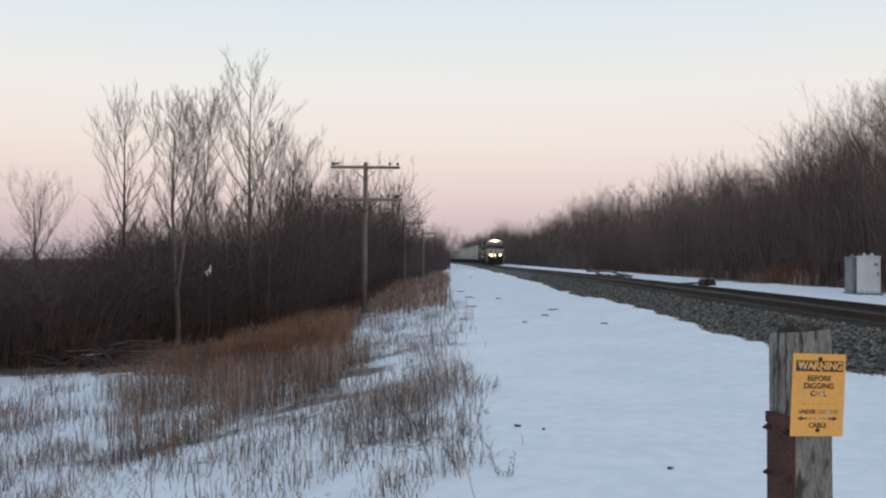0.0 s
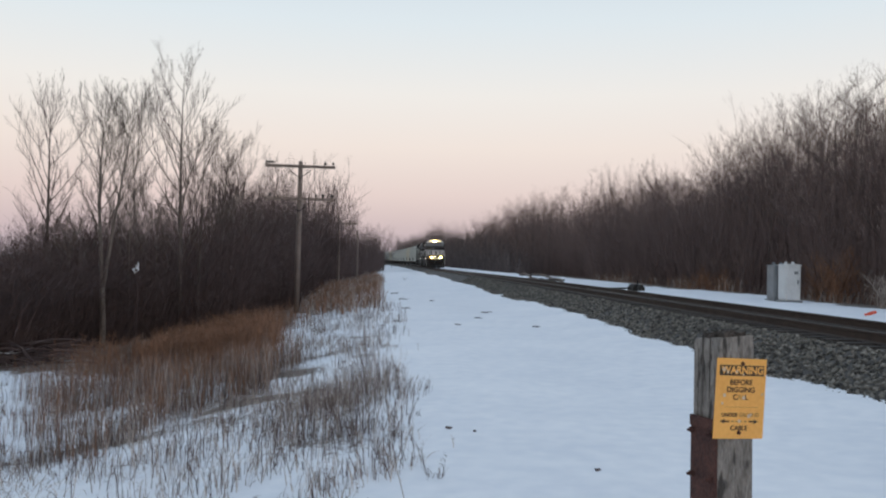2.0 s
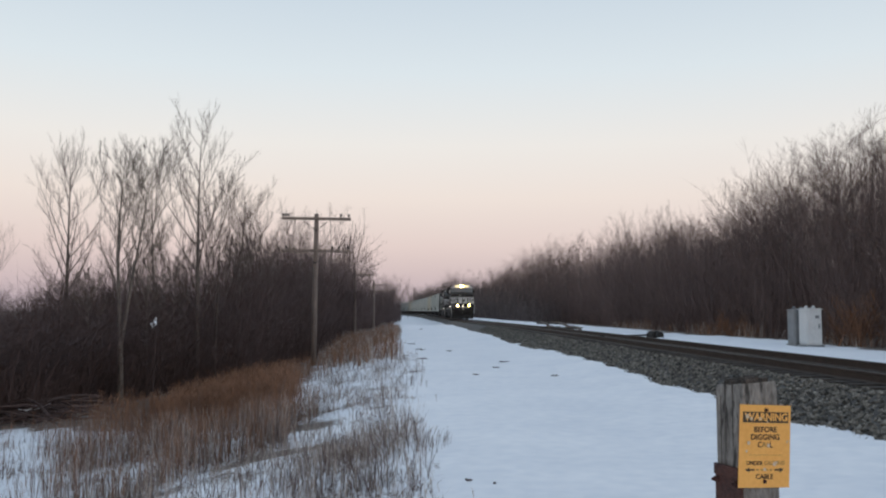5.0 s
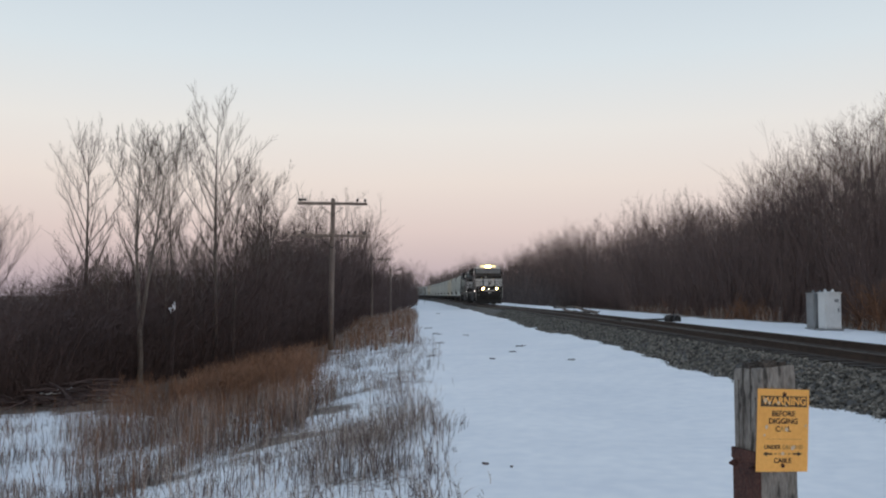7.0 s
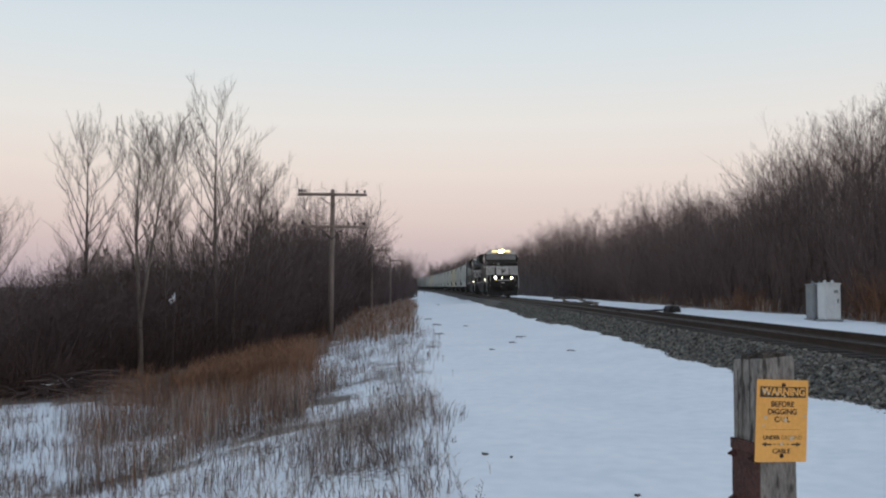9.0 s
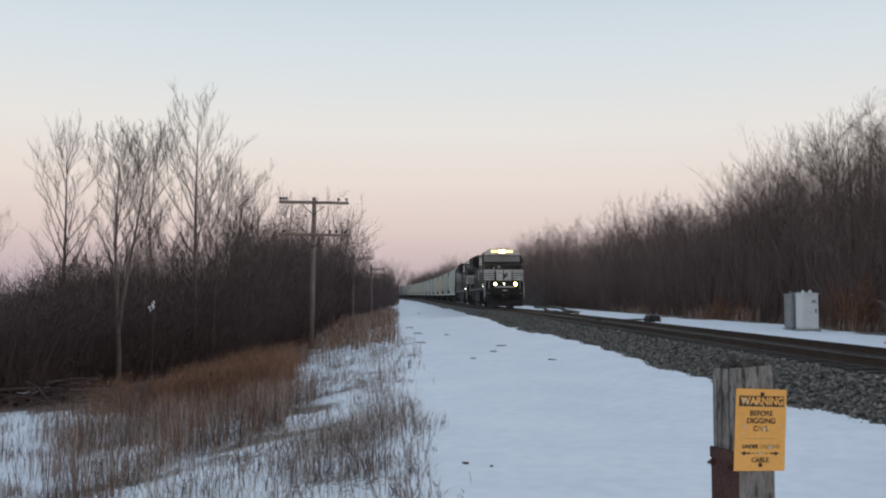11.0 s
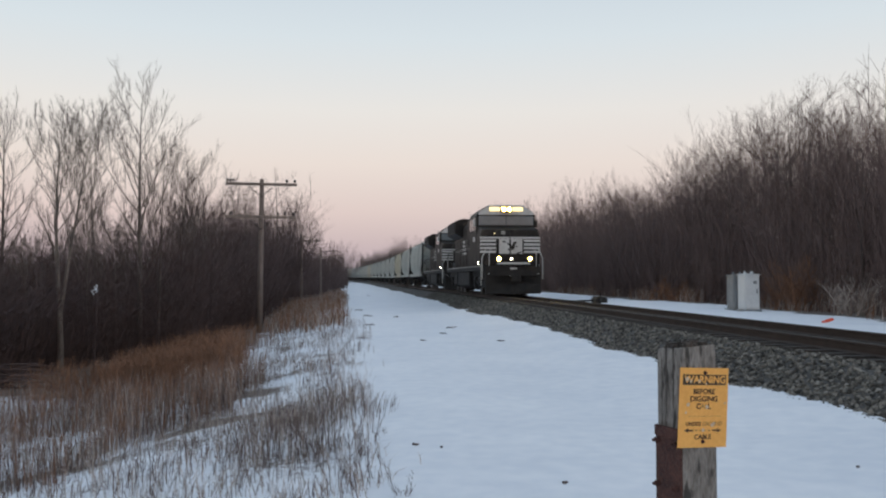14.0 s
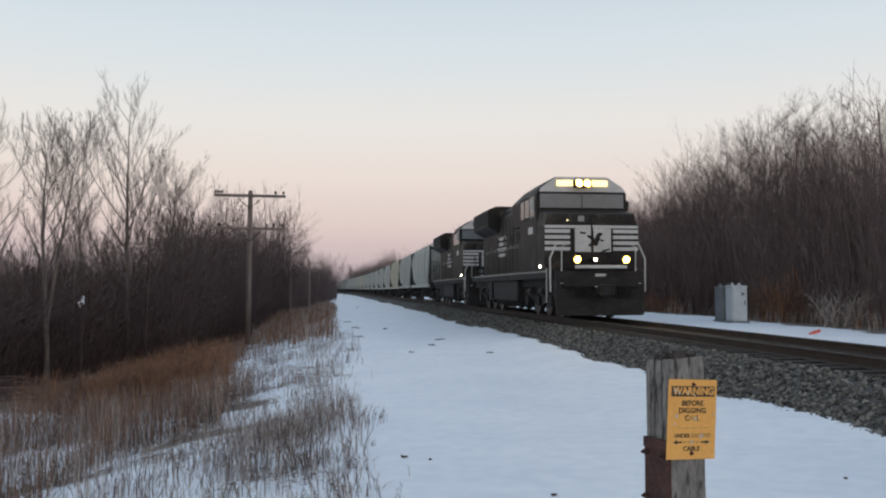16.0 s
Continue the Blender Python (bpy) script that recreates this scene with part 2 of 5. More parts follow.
# ---- mesh helpers ----
class Geo:
    """Gathers vertices and faces of one mesh."""

    def __init__(self):
        self.v, self.f, self.mi = [], [], []

    def add(self, verts, faces, mi=0):
        o = len(self.v)
        self.v += [tuple(p) for p in verts]
        self.f += [tuple(i + o for i in q) for q in faces]
        self.mi += [mi] * len(faces)
        return self

    def box(self, x0, x1, y0, y1, z0, z1, m=None, mi=0):
        p = [Vector((x, y, z)) for x in (x0, x1) for y in (y0, y1) for z in (z0, z1)]
        if m:
            p = [m @ q for q in p]
        return self.add(p, [(0, 1, 3, 2), (4, 6, 7, 5), (0, 4, 5, 1), (2, 3, 7, 6), (0, 2, 6, 4), (1, 5, 7, 3)], mi)

    def tube(self, pts, radii, n=6, caps=True, mi=0):
        pts = [Vector(p) for p in pts]
        rings, faces = [], []
        for i, p in enumerate(pts):
            d = (pts[min(i + 1, len(pts) - 1)] - pts[max(i - 1, 0)]).normalized()
            a = d.cross(Vector((0, 0, 1)) if abs(d.z) < 0.9 else Vector((1, 0, 0))).normalized()
            b = d.cross(a)
            r = radii[i] if hasattr(radii, "__len__") else radii
            rings += [p + a * (r * math.cos(2 * math.pi * k / n)) + b * (r * math.sin(2 * math.pi * k / n)) for k in range(n)]
        for i in range(len(pts) - 1):
            faces += [(i * n + k, i * n + (k + 1) % n, (i + 1) * n + (k + 1) % n, (i + 1) * n + k) for k in range(n)]
        if caps:
            faces += [tuple(range(n - 1, -1, -1)), tuple(range((len(pts) - 1) * n, len(pts) * n))]
        return self.add(rings, faces, mi)

    def prism(self, prof, y0, y1, taper=None, mi=0):
        """A closed x, z outline drawn along y. taper: the outline at y1."""
        far = taper or prof
        n = len(prof)
        v = [(x, y0, z) for x, z in prof] + [(x, y1, z) for x, z in far]
        return self.add(v, [tuple(range(n)), tuple(range(2 * n - 1, n - 1, -1))] + [(k, n + k, n + (k + 1) % n, (k + 1) % n) for k in range(n)], mi)

    def side(self, prof, x0, x1, mi=0):
        """A closed y, z outline drawn along x."""
        n = len(prof)
        v = [(x0, y, z) for y, z in prof] + [(x1, y, z) for y, z in prof]
        return self.add(v, [tuple(range(n)), tuple(range(2 * n - 1, n - 1, -1))] + [(k, n + k, n + (k + 1) % n, (k + 1) % n) for k in range(n)], mi)

    def mesh(self, name, *mats):
        me = bpy.data.meshes.new(name)
        me.from_pydata(self.v, [], self.f)
        for q in mats:
            me.materials.append(q)
        if len(mats) > 1:
            me.polygons.foreach_set("material_index", self.mi)
        return me


def fix_normals(me):
    bm = bmesh.new()
    bm.from_mesh(me)
    bmesh.ops.recalc_face_normals(bm, faces=bm.faces)
    bm.to_mesh(me)
    bm.free()


def part(name, geo, mat, parent=None, label="", bevel=0.0, smooth=False):
    me = geo.mesh(name, *(mat if isinstance(mat, tuple) else (mat,)))
    fix_normals(me)
    if smooth:
        me.polygons.foreach_set("use_smooth", [True] * len(me.polygons))
    ob = new(name, me)
    ob.parent = parent
    if label:
        ob["label"] = label
    if bevel:
        bv = ob.modifiers.new("bevel", "BEVEL")
        bv.width, bv.segments, bv.limit_method = bevel, 2, "ANGLE"
    return ob


def thing(name, label, category, group="", kind=""):
    return tagged(new(name), label, category, group, kind)


def ease(a, b, x):
    q = min(1.0, max(0.0, (x - a) / (b - a)))
    return q * q * (3 - 2 * q)


# ---- the lie of the land and of the track ----
def dip(y):
    return -0.3 * ease(30, 150, y)


def track_x(y):
    return 8.3 + 0.005 * (y - 27) - max(0.0, y - 120) ** 2 / 8500


def wood_gap(y):
    """How far the foot of the wood draws back to make room for the siding."""
    return 2.6 * ease(42, 80, y) + 4.4 * ease(60, 105, y)


def rail_z(y):
    return 0.75 + dip(y)


def ground_z(x, y):
    u = x - track_x(y) + 8.3          # place across, as if the track were straight
    z = dip(y) + 0.14 * ease(3.5, 6.2, u)
    z += (0.50 - 0.14) * ease(9.6, 10.6, u) - 0.35 * ease(15.5, 22, u)
    z -= 0.85 * ease(0.6, -5.5, u)
    near = max(0.0, 1 - abs(u - 8.3) / 2.2)
    z += (1 - near) * (0.045 * noise.noise((x * 0.5, y * 0.35, 0)) + 0.08 * noise.noise((x * 0.11, y * 0.08, 3)))
    z += (1 - near) * 0.05 * ease(4.4, 6.0, u) * ease(13, 10.5, u) * noise.noise((x * 1.3, y * 1.1, 13))
    if u < 0.5 or u > 11:
        z += 0.035 * noise.noise((x * 1.9, y * 1.9, 7))
    return z


def litter(x, y):
    u = x - track_x(y) + 8.3
    e = 0.5 * noise.noise((x * 0.3, y * 0.3, 11)) + 0.35 * noise.noise((x * 0.9, y * 0.9, 5))
    left = ease(0.8 + e, -0.4 + e, u) * 0.34 - 0.07 * ease(-3.0, -4.6, u) * ease(20, 17, y)
    left += 0.4 * ease(17.5, 20.5, y) * ease(-2.6, -4.2, u + e) + 0.3 * ease(-9, -13, u + e * 3) + 0.25 * ease(22, 30, y) * ease(-2.5, -5, u + e)
    if u < 2 and 0 < y < 14:
        left += 0.03 * ease(11.5, 8, y) * ease(-1.0, -3.0, u)
    left += 0.5 * math.exp(-((x + 1.7) / 0.85) ** 2 - ((y - 12.1 - 0.12 * x) / 0.28) ** 2) + 0.3 * math.exp(-((x + 3.3) / 0.6) ** 2 - ((y - 10.7) / 0.3) ** 2)
    left += 0.35 * math.exp(-((x + 1.3) / 0.7) ** 2 - ((y - 14.5) / 0.5) ** 2)
    left += (0.16 * noise.noise((x * 0.8, y * 0.8, 41)) + 0.10 * noise.noise((x * 1.6, y * 1.6, 43)) + 0.12 * noise.noise((x * 1.1, y * 0.7, 31))) * ease(0.6, -0.4, u)
    wide = wood_gap(y)
    right = ease(14.0 + wide + e * 1.5, 16.0 + wide + e * 1.5, u) * 0.75
    return left + right


def spaced(a, b, step, grow=1.12, limit=60):
    out, d = [a], step
    while out[-1] < b:
        out.append(out[-1] + d)
        d = min(d * grow, limit)
    return out


def make_ground():
    xs = sorted(set([-q for q in spaced(16, 900, 1.0)] + list(np.arange(-15.7, 17, 0.3)) + spaced(17, 900, 0.6)))
    ys = sorted(set([-q for q in spaced(4, 300, 1.5)] + list(np.arange(-3.5, 46, 0.3)) + spaced(46, 2500, 0.5, 1.06)))
    xs, ys = [float(q) for q in xs], [float(q) for q in ys]
    v = [(x, y, ground_z(x, y)) for y in ys for x in xs]
    w = len(xs)
    f = [(j * w + i, j * w + i + 1, (j + 1) * w + i + 1, (j + 1) * w + i) for j in range(len(ys) - 1) for i in range(w - 1)]
    me = bpy.data.meshes.new("ground")
    me.from_pydata(v, [], f)
    me.materials.append(M_SNOW)
    me.polygons.foreach_set("use_smooth", [True] * len(f))
    at = me.attributes.new("litter", "FLOAT", "POINT")
    at.data.foreach_set("value", [litter(p[0], p[1]) for p in v])
    tagged(new("ground", me), "snow-covered ground with dead leaf litter showing through", "ground", kind="structure")


make_ground()

# ---- track ----
TY = [-20 + 2.0 * k for k in range(0, 60)] + [100 + 8.0 * k for k in range(0, 80)]


def along(u, z):
    return [(track_x(y) + u, y, z + dip(y)) for y in TY]


def strip(name, prof, mats, parent=None, label=""):
    """An open u, z outline drawn along the track."""
    g = Geo()
    n = len(prof)
    v = [p for q in zip(*[along(u, z) for u, z in prof]) for p in q]
    f = [(j * n + k, j * n + k + 1, (j + 1) * n + k + 1, (j + 1) * n + k) for j in range(len(TY) - 1) for k in range(n - 1)]
    g.add(v, f)
    return part(name, g, mats, parent, label)


bed = strip("ballast", [(-2.6, 0.0), (-2.35, 0.13), (-1.5, 0.53), (-1.35, 0.55), (1.35, 0.55), (1.9, 0.52), (2.5, 0.38), (2.7, 0.2)], M_BALLAST)
tagged(bed, "grey crushed-stone ballast bank with snow at its foot", "ballast", kind="structure")


def rail(name, off):
    r = strip(name, [(off - 0.07, 0.58), (off - 0.02, 0.61), (off - 0.02, 0.70), (off - 0.035, 0.71), (off - 0.035, 0.743),
                     (off + 0.035, 0.743), (off + 0.035, 0.71), (off + 0.02, 0.70), (off + 0.02, 0.61), (off + 0.07, 0.58)], M_RAIL)
    tagged(r, "rust-brown steel rail spiked to timber sleepers", "rail", "rails of the main track", "structure")
    strip("running_surface", [(off - 0.03, 0.743), (off - 0.026, 0.75), (off + 0.026, 0.75), (off + 0.03, 0.743)], M_RAILTOP, r, "polished steel rail head")


rail("rail", -0.7525)
rail("rail", 0.7525)


# ---- train ----
def truck_parts(owner, y, axles, wheel_r, gauge_out=1.02, heavy=True):
    """A truck under a car: two side frames and its wheelsets. Returns the wheelsets."""
    half = axles[-1]
    for sx in (-1, 1):
        g = Geo()
        x0, x1 = sorted((sx * gauge_out, sx * (gauge_out + 0.14)))
        top = 0.98 if heavy else 0.78
        g.side([(y - half - 0.45, 0.62), (y - half - 0.3, top - 0.05), (y - 0.5, top), (y + 0.5, top), (y + half + 0.3, top - 0.05), (y + half + 0.45, 0.62),
                (y + half * 0.6, 0.55), (y + 0.3, 0.38), (y - 0.3, 0.38), (y - half * 0.6, 0.55)], x0, x1)
        for a in axles:
            g.box(min(sx * (gauge_out + 0.1), sx * (gauge_out + 0.24)), max(sx * (gauge_out + 0.1), sx * (gauge_out + 0.24)), y + a - 0.16, y + a + 0.16, wheel_r - 0.16, wheel_r + 0.16)
            g.tube([(sx * (gauge_out + 0.17), y + a + 0.28, wheel_r - 0.1), (sx * (gauge_out + 0.17), y + a + 0.28, top)], 0.08, 8)
        part("truck_frame", g, M_GRIME, owner)
    sets = []
    for a in axles:
        g = Geo()
        g.tube([(-1.0, 0, 0), (1.0, 0, 0)], 0.09, 8)
        for sx in (-1, 1):
            g.tube([(sx * 0.70, 0, 0), (sx * 0.73, 0, 0), (sx * 0.735, 0, 0), (sx * 0.86, 0, 0)], [wheel_r + 0.03, wheel_r + 0.03, wheel_r, wheel_r - 0.01], 20)
            for k in range(6):
                c = 2 * math.pi * k / 6
                g.tube([(sx * 0.86, 0.28 * math.cos(c), 0.28 * math.sin(c)), (sx * 0.872, 0.28 * math.cos(c), 0.28 * math.sin(c))], 0.06, 6)
        w = part("wheelset", g, M_WHEEL, owner)
        w.location = (0, y + a, wheel_r)
        sets.append((w, y + a, wheel_r))
    return sets


LOCO_L = 17.5


def make_locomotive(lit):
    L = LOCO_L
    lo = thing("diesel_locomotive", "black diesel locomotive with white nose stripes and lit lamps" if lit else "black trailing diesel locomotive coupled behind another", "locomotive", "locomotives of the train")
    # underframe
    part("frame", Geo().box(-1.48, 1.48, 0.75, L - 0.7, 1.28, 1.55).box(-1.2, 1.2, 0.3, L - 0.2, 1.0, 1.3), M_GRIME, lo, bevel=0.02)
    for sx in (-1, 1):
        part("sill_stripe", Geo().box(min(sx * 1.482, sx * 1.50), max(sx * 1.482, sx * 1.50), 1.4, L - 1.4, 1.48, 1.545), M_DULL, lo, "dirty pale sill stripe")
    # pilot and plow
    part("pilot", Geo().box(-1.42, 1.42, 0.45, 0.75, 0.55, 1.5), M_GRIME, lo, bevel=0.03)
    g = Geo()
    g.add([(-1.4, 0.45, 0.12), (0, 0.0, 0.12), (1.4, 0.45, 0.12), (1.4, 0.45, 0.62), (0, 0.22, 0.62), (-1.4, 0.45, 0.62), (-1.4, 0.6, 0.12), (1.4, 0.6, 0.12), (1.4, 0.6, 0.62), (-1.4, 0.6, 0.62)],
          [(0, 1, 4, 5), (1, 2, 3, 4), (6, 9, 8, 7), (0, 5, 9, 6), (2, 7, 8, 3), (5, 4, 3, 8, 9), (0, 6, 7, 2, 1)])
    part("snow_plow", g, M_GRIME, lo)
    part("coupler", Geo().box(-0.16, 0.16, -0.25, 0.5, 0.78, 1.02).box(-0.24, 0.2, -0.42, -0.2, 0.72, 1.08), M_GRIME, lo, bevel=0.03)
    for k in range(5):
        for sx in (-1, 1):
            hx = sx * (0.42 + 0.11 * k)
            part("air_hose", Geo().tube([(hx, 0.44, 1.25), (hx, 0.32, 1.1), (hx + 0.02 * sx, 0.30, 0.85), (hx + 0.05 * sx, 0.36, 0.72)], 0.022, 5), M_BLACK, lo)
    part("cut_lever", Geo().tube([(-1.3, 0.40, 1.12), (-0.3, 0.38, 1.12), (-0.2, 0.3, 1.0), (0.2, 0.3, 1.0), (0.3, 0.38, 1.12), (1.3, 0.40, 1.12)], 0.018, 5), M_HANDRAIL, lo)
    part("pilot_plate", Geo().box(-0.16, 0.18, 0.435, 0.45, 1.33, 1.42), M_WHITE, lo, "small pale plate with worn number bars")
    part("coupler", Geo().box(-0.16, 0.16, L - 0.4, L + 0.05, 0.78, 1.02), M_GRIME, lo, bevel=0.03)
    part("anticlimber", Geo().box(-0.82, 0.82, 0.28, 0.5, 1.58, 1.68), M_WHITE, lo, "white-edged anticlimber", bevel=0.01)
    for k in range(4):
        for sx in (-1, 1):
            part("step", Geo().box(min(sx * 1.05, sx * 1.5), max(sx * 1.05, sx * 1.5), 0.78, 1.2, 0.42 + 0.28 * k, 0.46 + 0.28 * k), M_GRIME, lo)
    # nose
    nose = Geo().prism([(-1.56, 1.55), (1.56, 1.55), (1.56, 2.98), (1.46, 3.38), (-1.46, 3.38), (-1.56, 2.98)], 1.35, 2.5,
                       [(-1.56, 1.55), (1.56, 1.55), (1.56, 3.05), (1.48, 3.62), (-1.48, 3.62), (-1.56, 3.05)])
    part("nose", nose, M_BLACK, lo, bevel=0.06)
    for sx in (-1, 1):
        for k in range(4):
            z = 2.18 + 0.19 * k
            part("nose_stripe", Geo().box(min(sx * 0.72, sx * 1.555), max(sx * 0.72, sx * 1.555), 1.325, 1.352, z, z + 0.115), M_WHITE, lo, "white painted stripe")
    part("nose_panel", Geo().box(-0.56, 0.64, 1.32, 1.352, 2.14, 2.90), M_WHITE, lo, "white nose panel")
    part("nose_stripe", Geo().box(-1.555, 1.555, 1.323, 1.351, 2.91, 3.0), M_WHITE, lo, "white stripe across the whole nose")
    part("door_seam", Geo().box(-0.025, 0.02, 1.305, 1.352, 1.9, 3.36), M_BLACK, lo, "dark edge of the nose door")
    part("door_window", Geo().box(-0.46, -0.24, 1.325, 1.352, 3.12, 3.31), M_DULL, lo, "small pale nose door window", bevel=0.01)
    em = Geo()
    for x0, x1, z0, z1, r in ((-0.06, 0.02, 2.16, 2.86, 0), (-0.26, 0.0, 2.56, 2.64, 0.5), (0.02, 0.16, 2.45, 2.72, 0.35), (0.10, 0.24, 2.66, 2.76, -0.2), (0.1, 0.30, 2.5, 2.55, 0.3),
                              (-0.22, -0.04, 2.34, 2.42, -0.6), (-0.12, 0.1, 2.36, 2.5, 0.7), (0.22, 0.5, 2.16, 2.22, -0.3), (-0.5, -0.3, 2.72, 2.78, 0.15)):
        c = pose((x0 + x1) / 2 + (0.10 if z1 - z0 < 0.6 else 0.03), 1.305, (z0 + z1) / 2, 0, math.degrees(r), 0)
        em.box(-(x1 - x0) / 2, (x1 - x0) / 2, 0, 0.014, -(z1 - z0) / 2, (z1 - z0) / 2, c)
    part("emblem", em, M_BLACK, lo, "dark emblem on the nose panel")
    part("nose_door", Geo().box(-0.66, -0.03, 1.33, 1.352, 3.03, 3.36), M_GRIME, lo, bevel=0.008)
    part("nose_light", Geo().tube([(-0.80, 1.325, 3.16), (-0.80, 1.352, 3.16)], 0.03, 10), M_BOARD if lit else M_WINDOW, lo)
    # cab
    cab_prof = [(-1.56, 1.55), (1.56, 1.55), (1.56, 4.14), (1.46, 4.36), (0.90, 4.72), (-0.90, 4.72), (-1.46, 4.36), (-1.56, 4.14)]
    part("cab", Geo().prism(cab_prof, 2.45, 5.1), M_BLACK, lo, bevel=0.04)
    for x0, x1 in ((-1.45, -0.012), (0.012, 1.45)):
        part("windshield", Geo().box(x0, x1, 2.41, 2.46, 3.66, 4.14), M_WINDOW, lo, "windshield pane with sky reflection in its grey", bevel=0.01)
    part("roof_edge", Geo().prism([(-1.47, 4.21), (1.47, 4.21), (1.43, 4.34), (0.9, 4.70), (-0.9, 4.70), (-1.43, 4.34)], 2.405, 2.455), M_WHITE, lo, "dirty pale cab brow")
    for sx in (-1, 1):
        xa, xb = sorted((sx * 1.562, sx * 1.58))
        for y0, y1 in ((2.75, 3.35), (3.5, 4.15), (4.3, 4.85)):
            wd = part("side_window", Geo().box(xa, xb, y0, y1, 3.42, 4.05), M_SIDEGLASS, lo, "dark side window", bevel=0.005)
            fr = Geo().box(xa, xb, y0 - 0.05, y0, 3.37, 4.1).box(xa, xb, y1, y1 + 0.05, 3.37, 4.1)
            fr.box(xa, xb, y0, y1, 4.05, 4.1).box(xa, xb, y0, y1, 3.37, 3.42)
            part("window_frame", fr, M_DULL if y0 < 3 else M_GRIME, wd)
        part("cab_number", Geo().box(xa, xb, 3.0, 3.62, 2.82, 3.06), M_WHITE, lo, "pale number bars on the cab side")
        part("mirror", Geo().box(min(sx * 1.59, sx * 1.72), max(sx * 1.59, sx * 1.72), 2.66, 2.7, 3.6, 3.95), M_HANDRAIL if sx < 0 else M_BLACK, lo, bevel=0.01)
    # headlights and number boards
    hb = part("headlight_housing", Geo().box(-0.31, 0.31, 2.28, 2.44, 4.35, 4.61), M_BLACK, lo, bevel=0.03)
    for x in (-0.14, 0.14):
        hl = part("headlight", Geo().tube([(x, 2.26, 4.48), (x, 2.30, 4.48)], 0.135, 20), M_BOWL if lit else M_WINDOW, hb, "round sealed-beam headlight")
        part("bulb", Geo().tube([(x, 2.235, 4.48), (x, 2.26, 4.48)], [0.05, 0.07], 14), M_HEAD if lit else M_WINDOW, hl)
        # half rim added below the lamp to keep its light off the nose
        shade = Geo()
        for q in range(9):
            c0, c1 = math.pi * (0.9 + 1.2 * q / 9), math.pi * (0.9 + 1.2 * (q + 1) / 9)
            rim = [(x + rr0 * math.cos(c), y0, 4.48 + rr0 * math.sin(c)) for c in (c0, c1) for rr0 in (0.137, 0.15) for y0 in (2.14, 2.29)]
            shade.add(rim, [(0, 1, 5, 4), (2, 6, 7, 3), (0, 4, 6, 2), (1, 3, 7, 5)])
        part("lamp_shade", shade, M_BLACK, hl)
    for x0, x1 in ((-0.88, -0.32), (0.32, 0.88)):
        part("number_board", Geo().box(x0, x1, 2.37, 2.40, 4.40, 4.60), M_BOARD if lit else M_WINDOW, lo, "lit number board" if lit else "dark number board", bevel=0.008)
    # ditch lights
    for x in (-0.74, 0.84):
        dl = part("ditch_light", Geo().tube([(x, 0.42, 1.86), (x, 0.66, 1.86)], 0.15, 16).box(x - 0.12, x + 0.12, 0.46, 0.74, 1.55, 1.78), M_BLACK, lo)
        part("lens", Geo().tube([(x, 0.40, 1.86), (x, 0.425, 1.86)], 0.112, 18), M_BOWL if lit else M_WINDOW, dl)
        part("bulb", Geo().tube([(x, 0.385, 1.86), (x, 0.40, 1.86)], [0.045, 0.06], 14), M_DITCH if lit else M_WINDOW, dl)
    mk = part("marker_light", Geo().tube([(-0.02, 0.88, 1.87), (-0.02, 1.36, 1.87)], 0.07, 10), M_BLACK, lo)
    part("lens", Geo().tube([(-0.02, 0.87, 1.87), (-0.02, 0.88, 1.87)], 0.055, 10), M_STEP if lit else M_WINDOW, mk)
    # long hood
    part("long_hood", Geo().prism([(-0.95, 1.55), (0.95, 1.55), (0.95, 4.05), (0.72, 4.3), (-0.72, 4.3), (-0.95, 4.05)], 5.1, L - 1.0), M_BLACK, lo, bevel=0.03)
    part("blower_box", Geo().prism([(-1.3, 3.3), (1.3, 3.3), (1.36, 4.2), (0.95, 4.6), (-0.95, 4.6), (-1.36, 4.2)], 5.1, 7.5), M_BLACK, lo, bevel=0.03)
    part("exhaust_stack", Geo().box(-0.4, 0.4, 8.6, 9.4, 4.3, 4.55), M_GRIME, lo, bevel=0.03)
    part("engine_roof", Geo().prism([(-0.82, 4.25), (0.82, 4.25), (0.7, 4.48), (-0.7, 4.48)], 9.8, L - 5.6), M_BLACK, lo, bevel=0.03)
    rad = part("radiator_wing", Geo().prism([(-0.95, 3.45), (0.95, 3.45), (1.47, 3.75), (1.47, 4.5), (1.1, 4.66), (-1.1, 4.66), (-1.47, 4.5), (-1.47, 3.75)], L - 5.2, L - 1.1), M_BLACK, lo, bevel=0.03)
    for sx in (-1, 1):
        for k in range(9):
            y0 = L - 5.0 + 0.42 * k
            part("radiator_louvre", Geo().box(min(sx * 1.47, sx * 1.495), max(sx * 1.47, sx * 1.495), y0, y0 + 0.34, 3.85, 4.42), M_GRIME, rad)
        for k in range(11):
            y0 = 7.7 + 0.72 * k
            if y0 + 0.6 < L - 1.2:
                d = part("hood_door", Geo().box(min(sx * 0.95, sx * 0.975), max(sx * 0.95, sx * 0.975), y0, y0 + 0.64, 1.75, 3.30 if y0 > L - 5.9 else 3.9), M_BLACK, lo, bevel=0.008)
                part("latch", Geo().box(min(sx * 0.975, sx * 0.99), max(sx * 0.975, sx * 0.99), y0 + 0.54, y0 + 0.6, 2.6, 2.72), M_HANDRAIL, d)
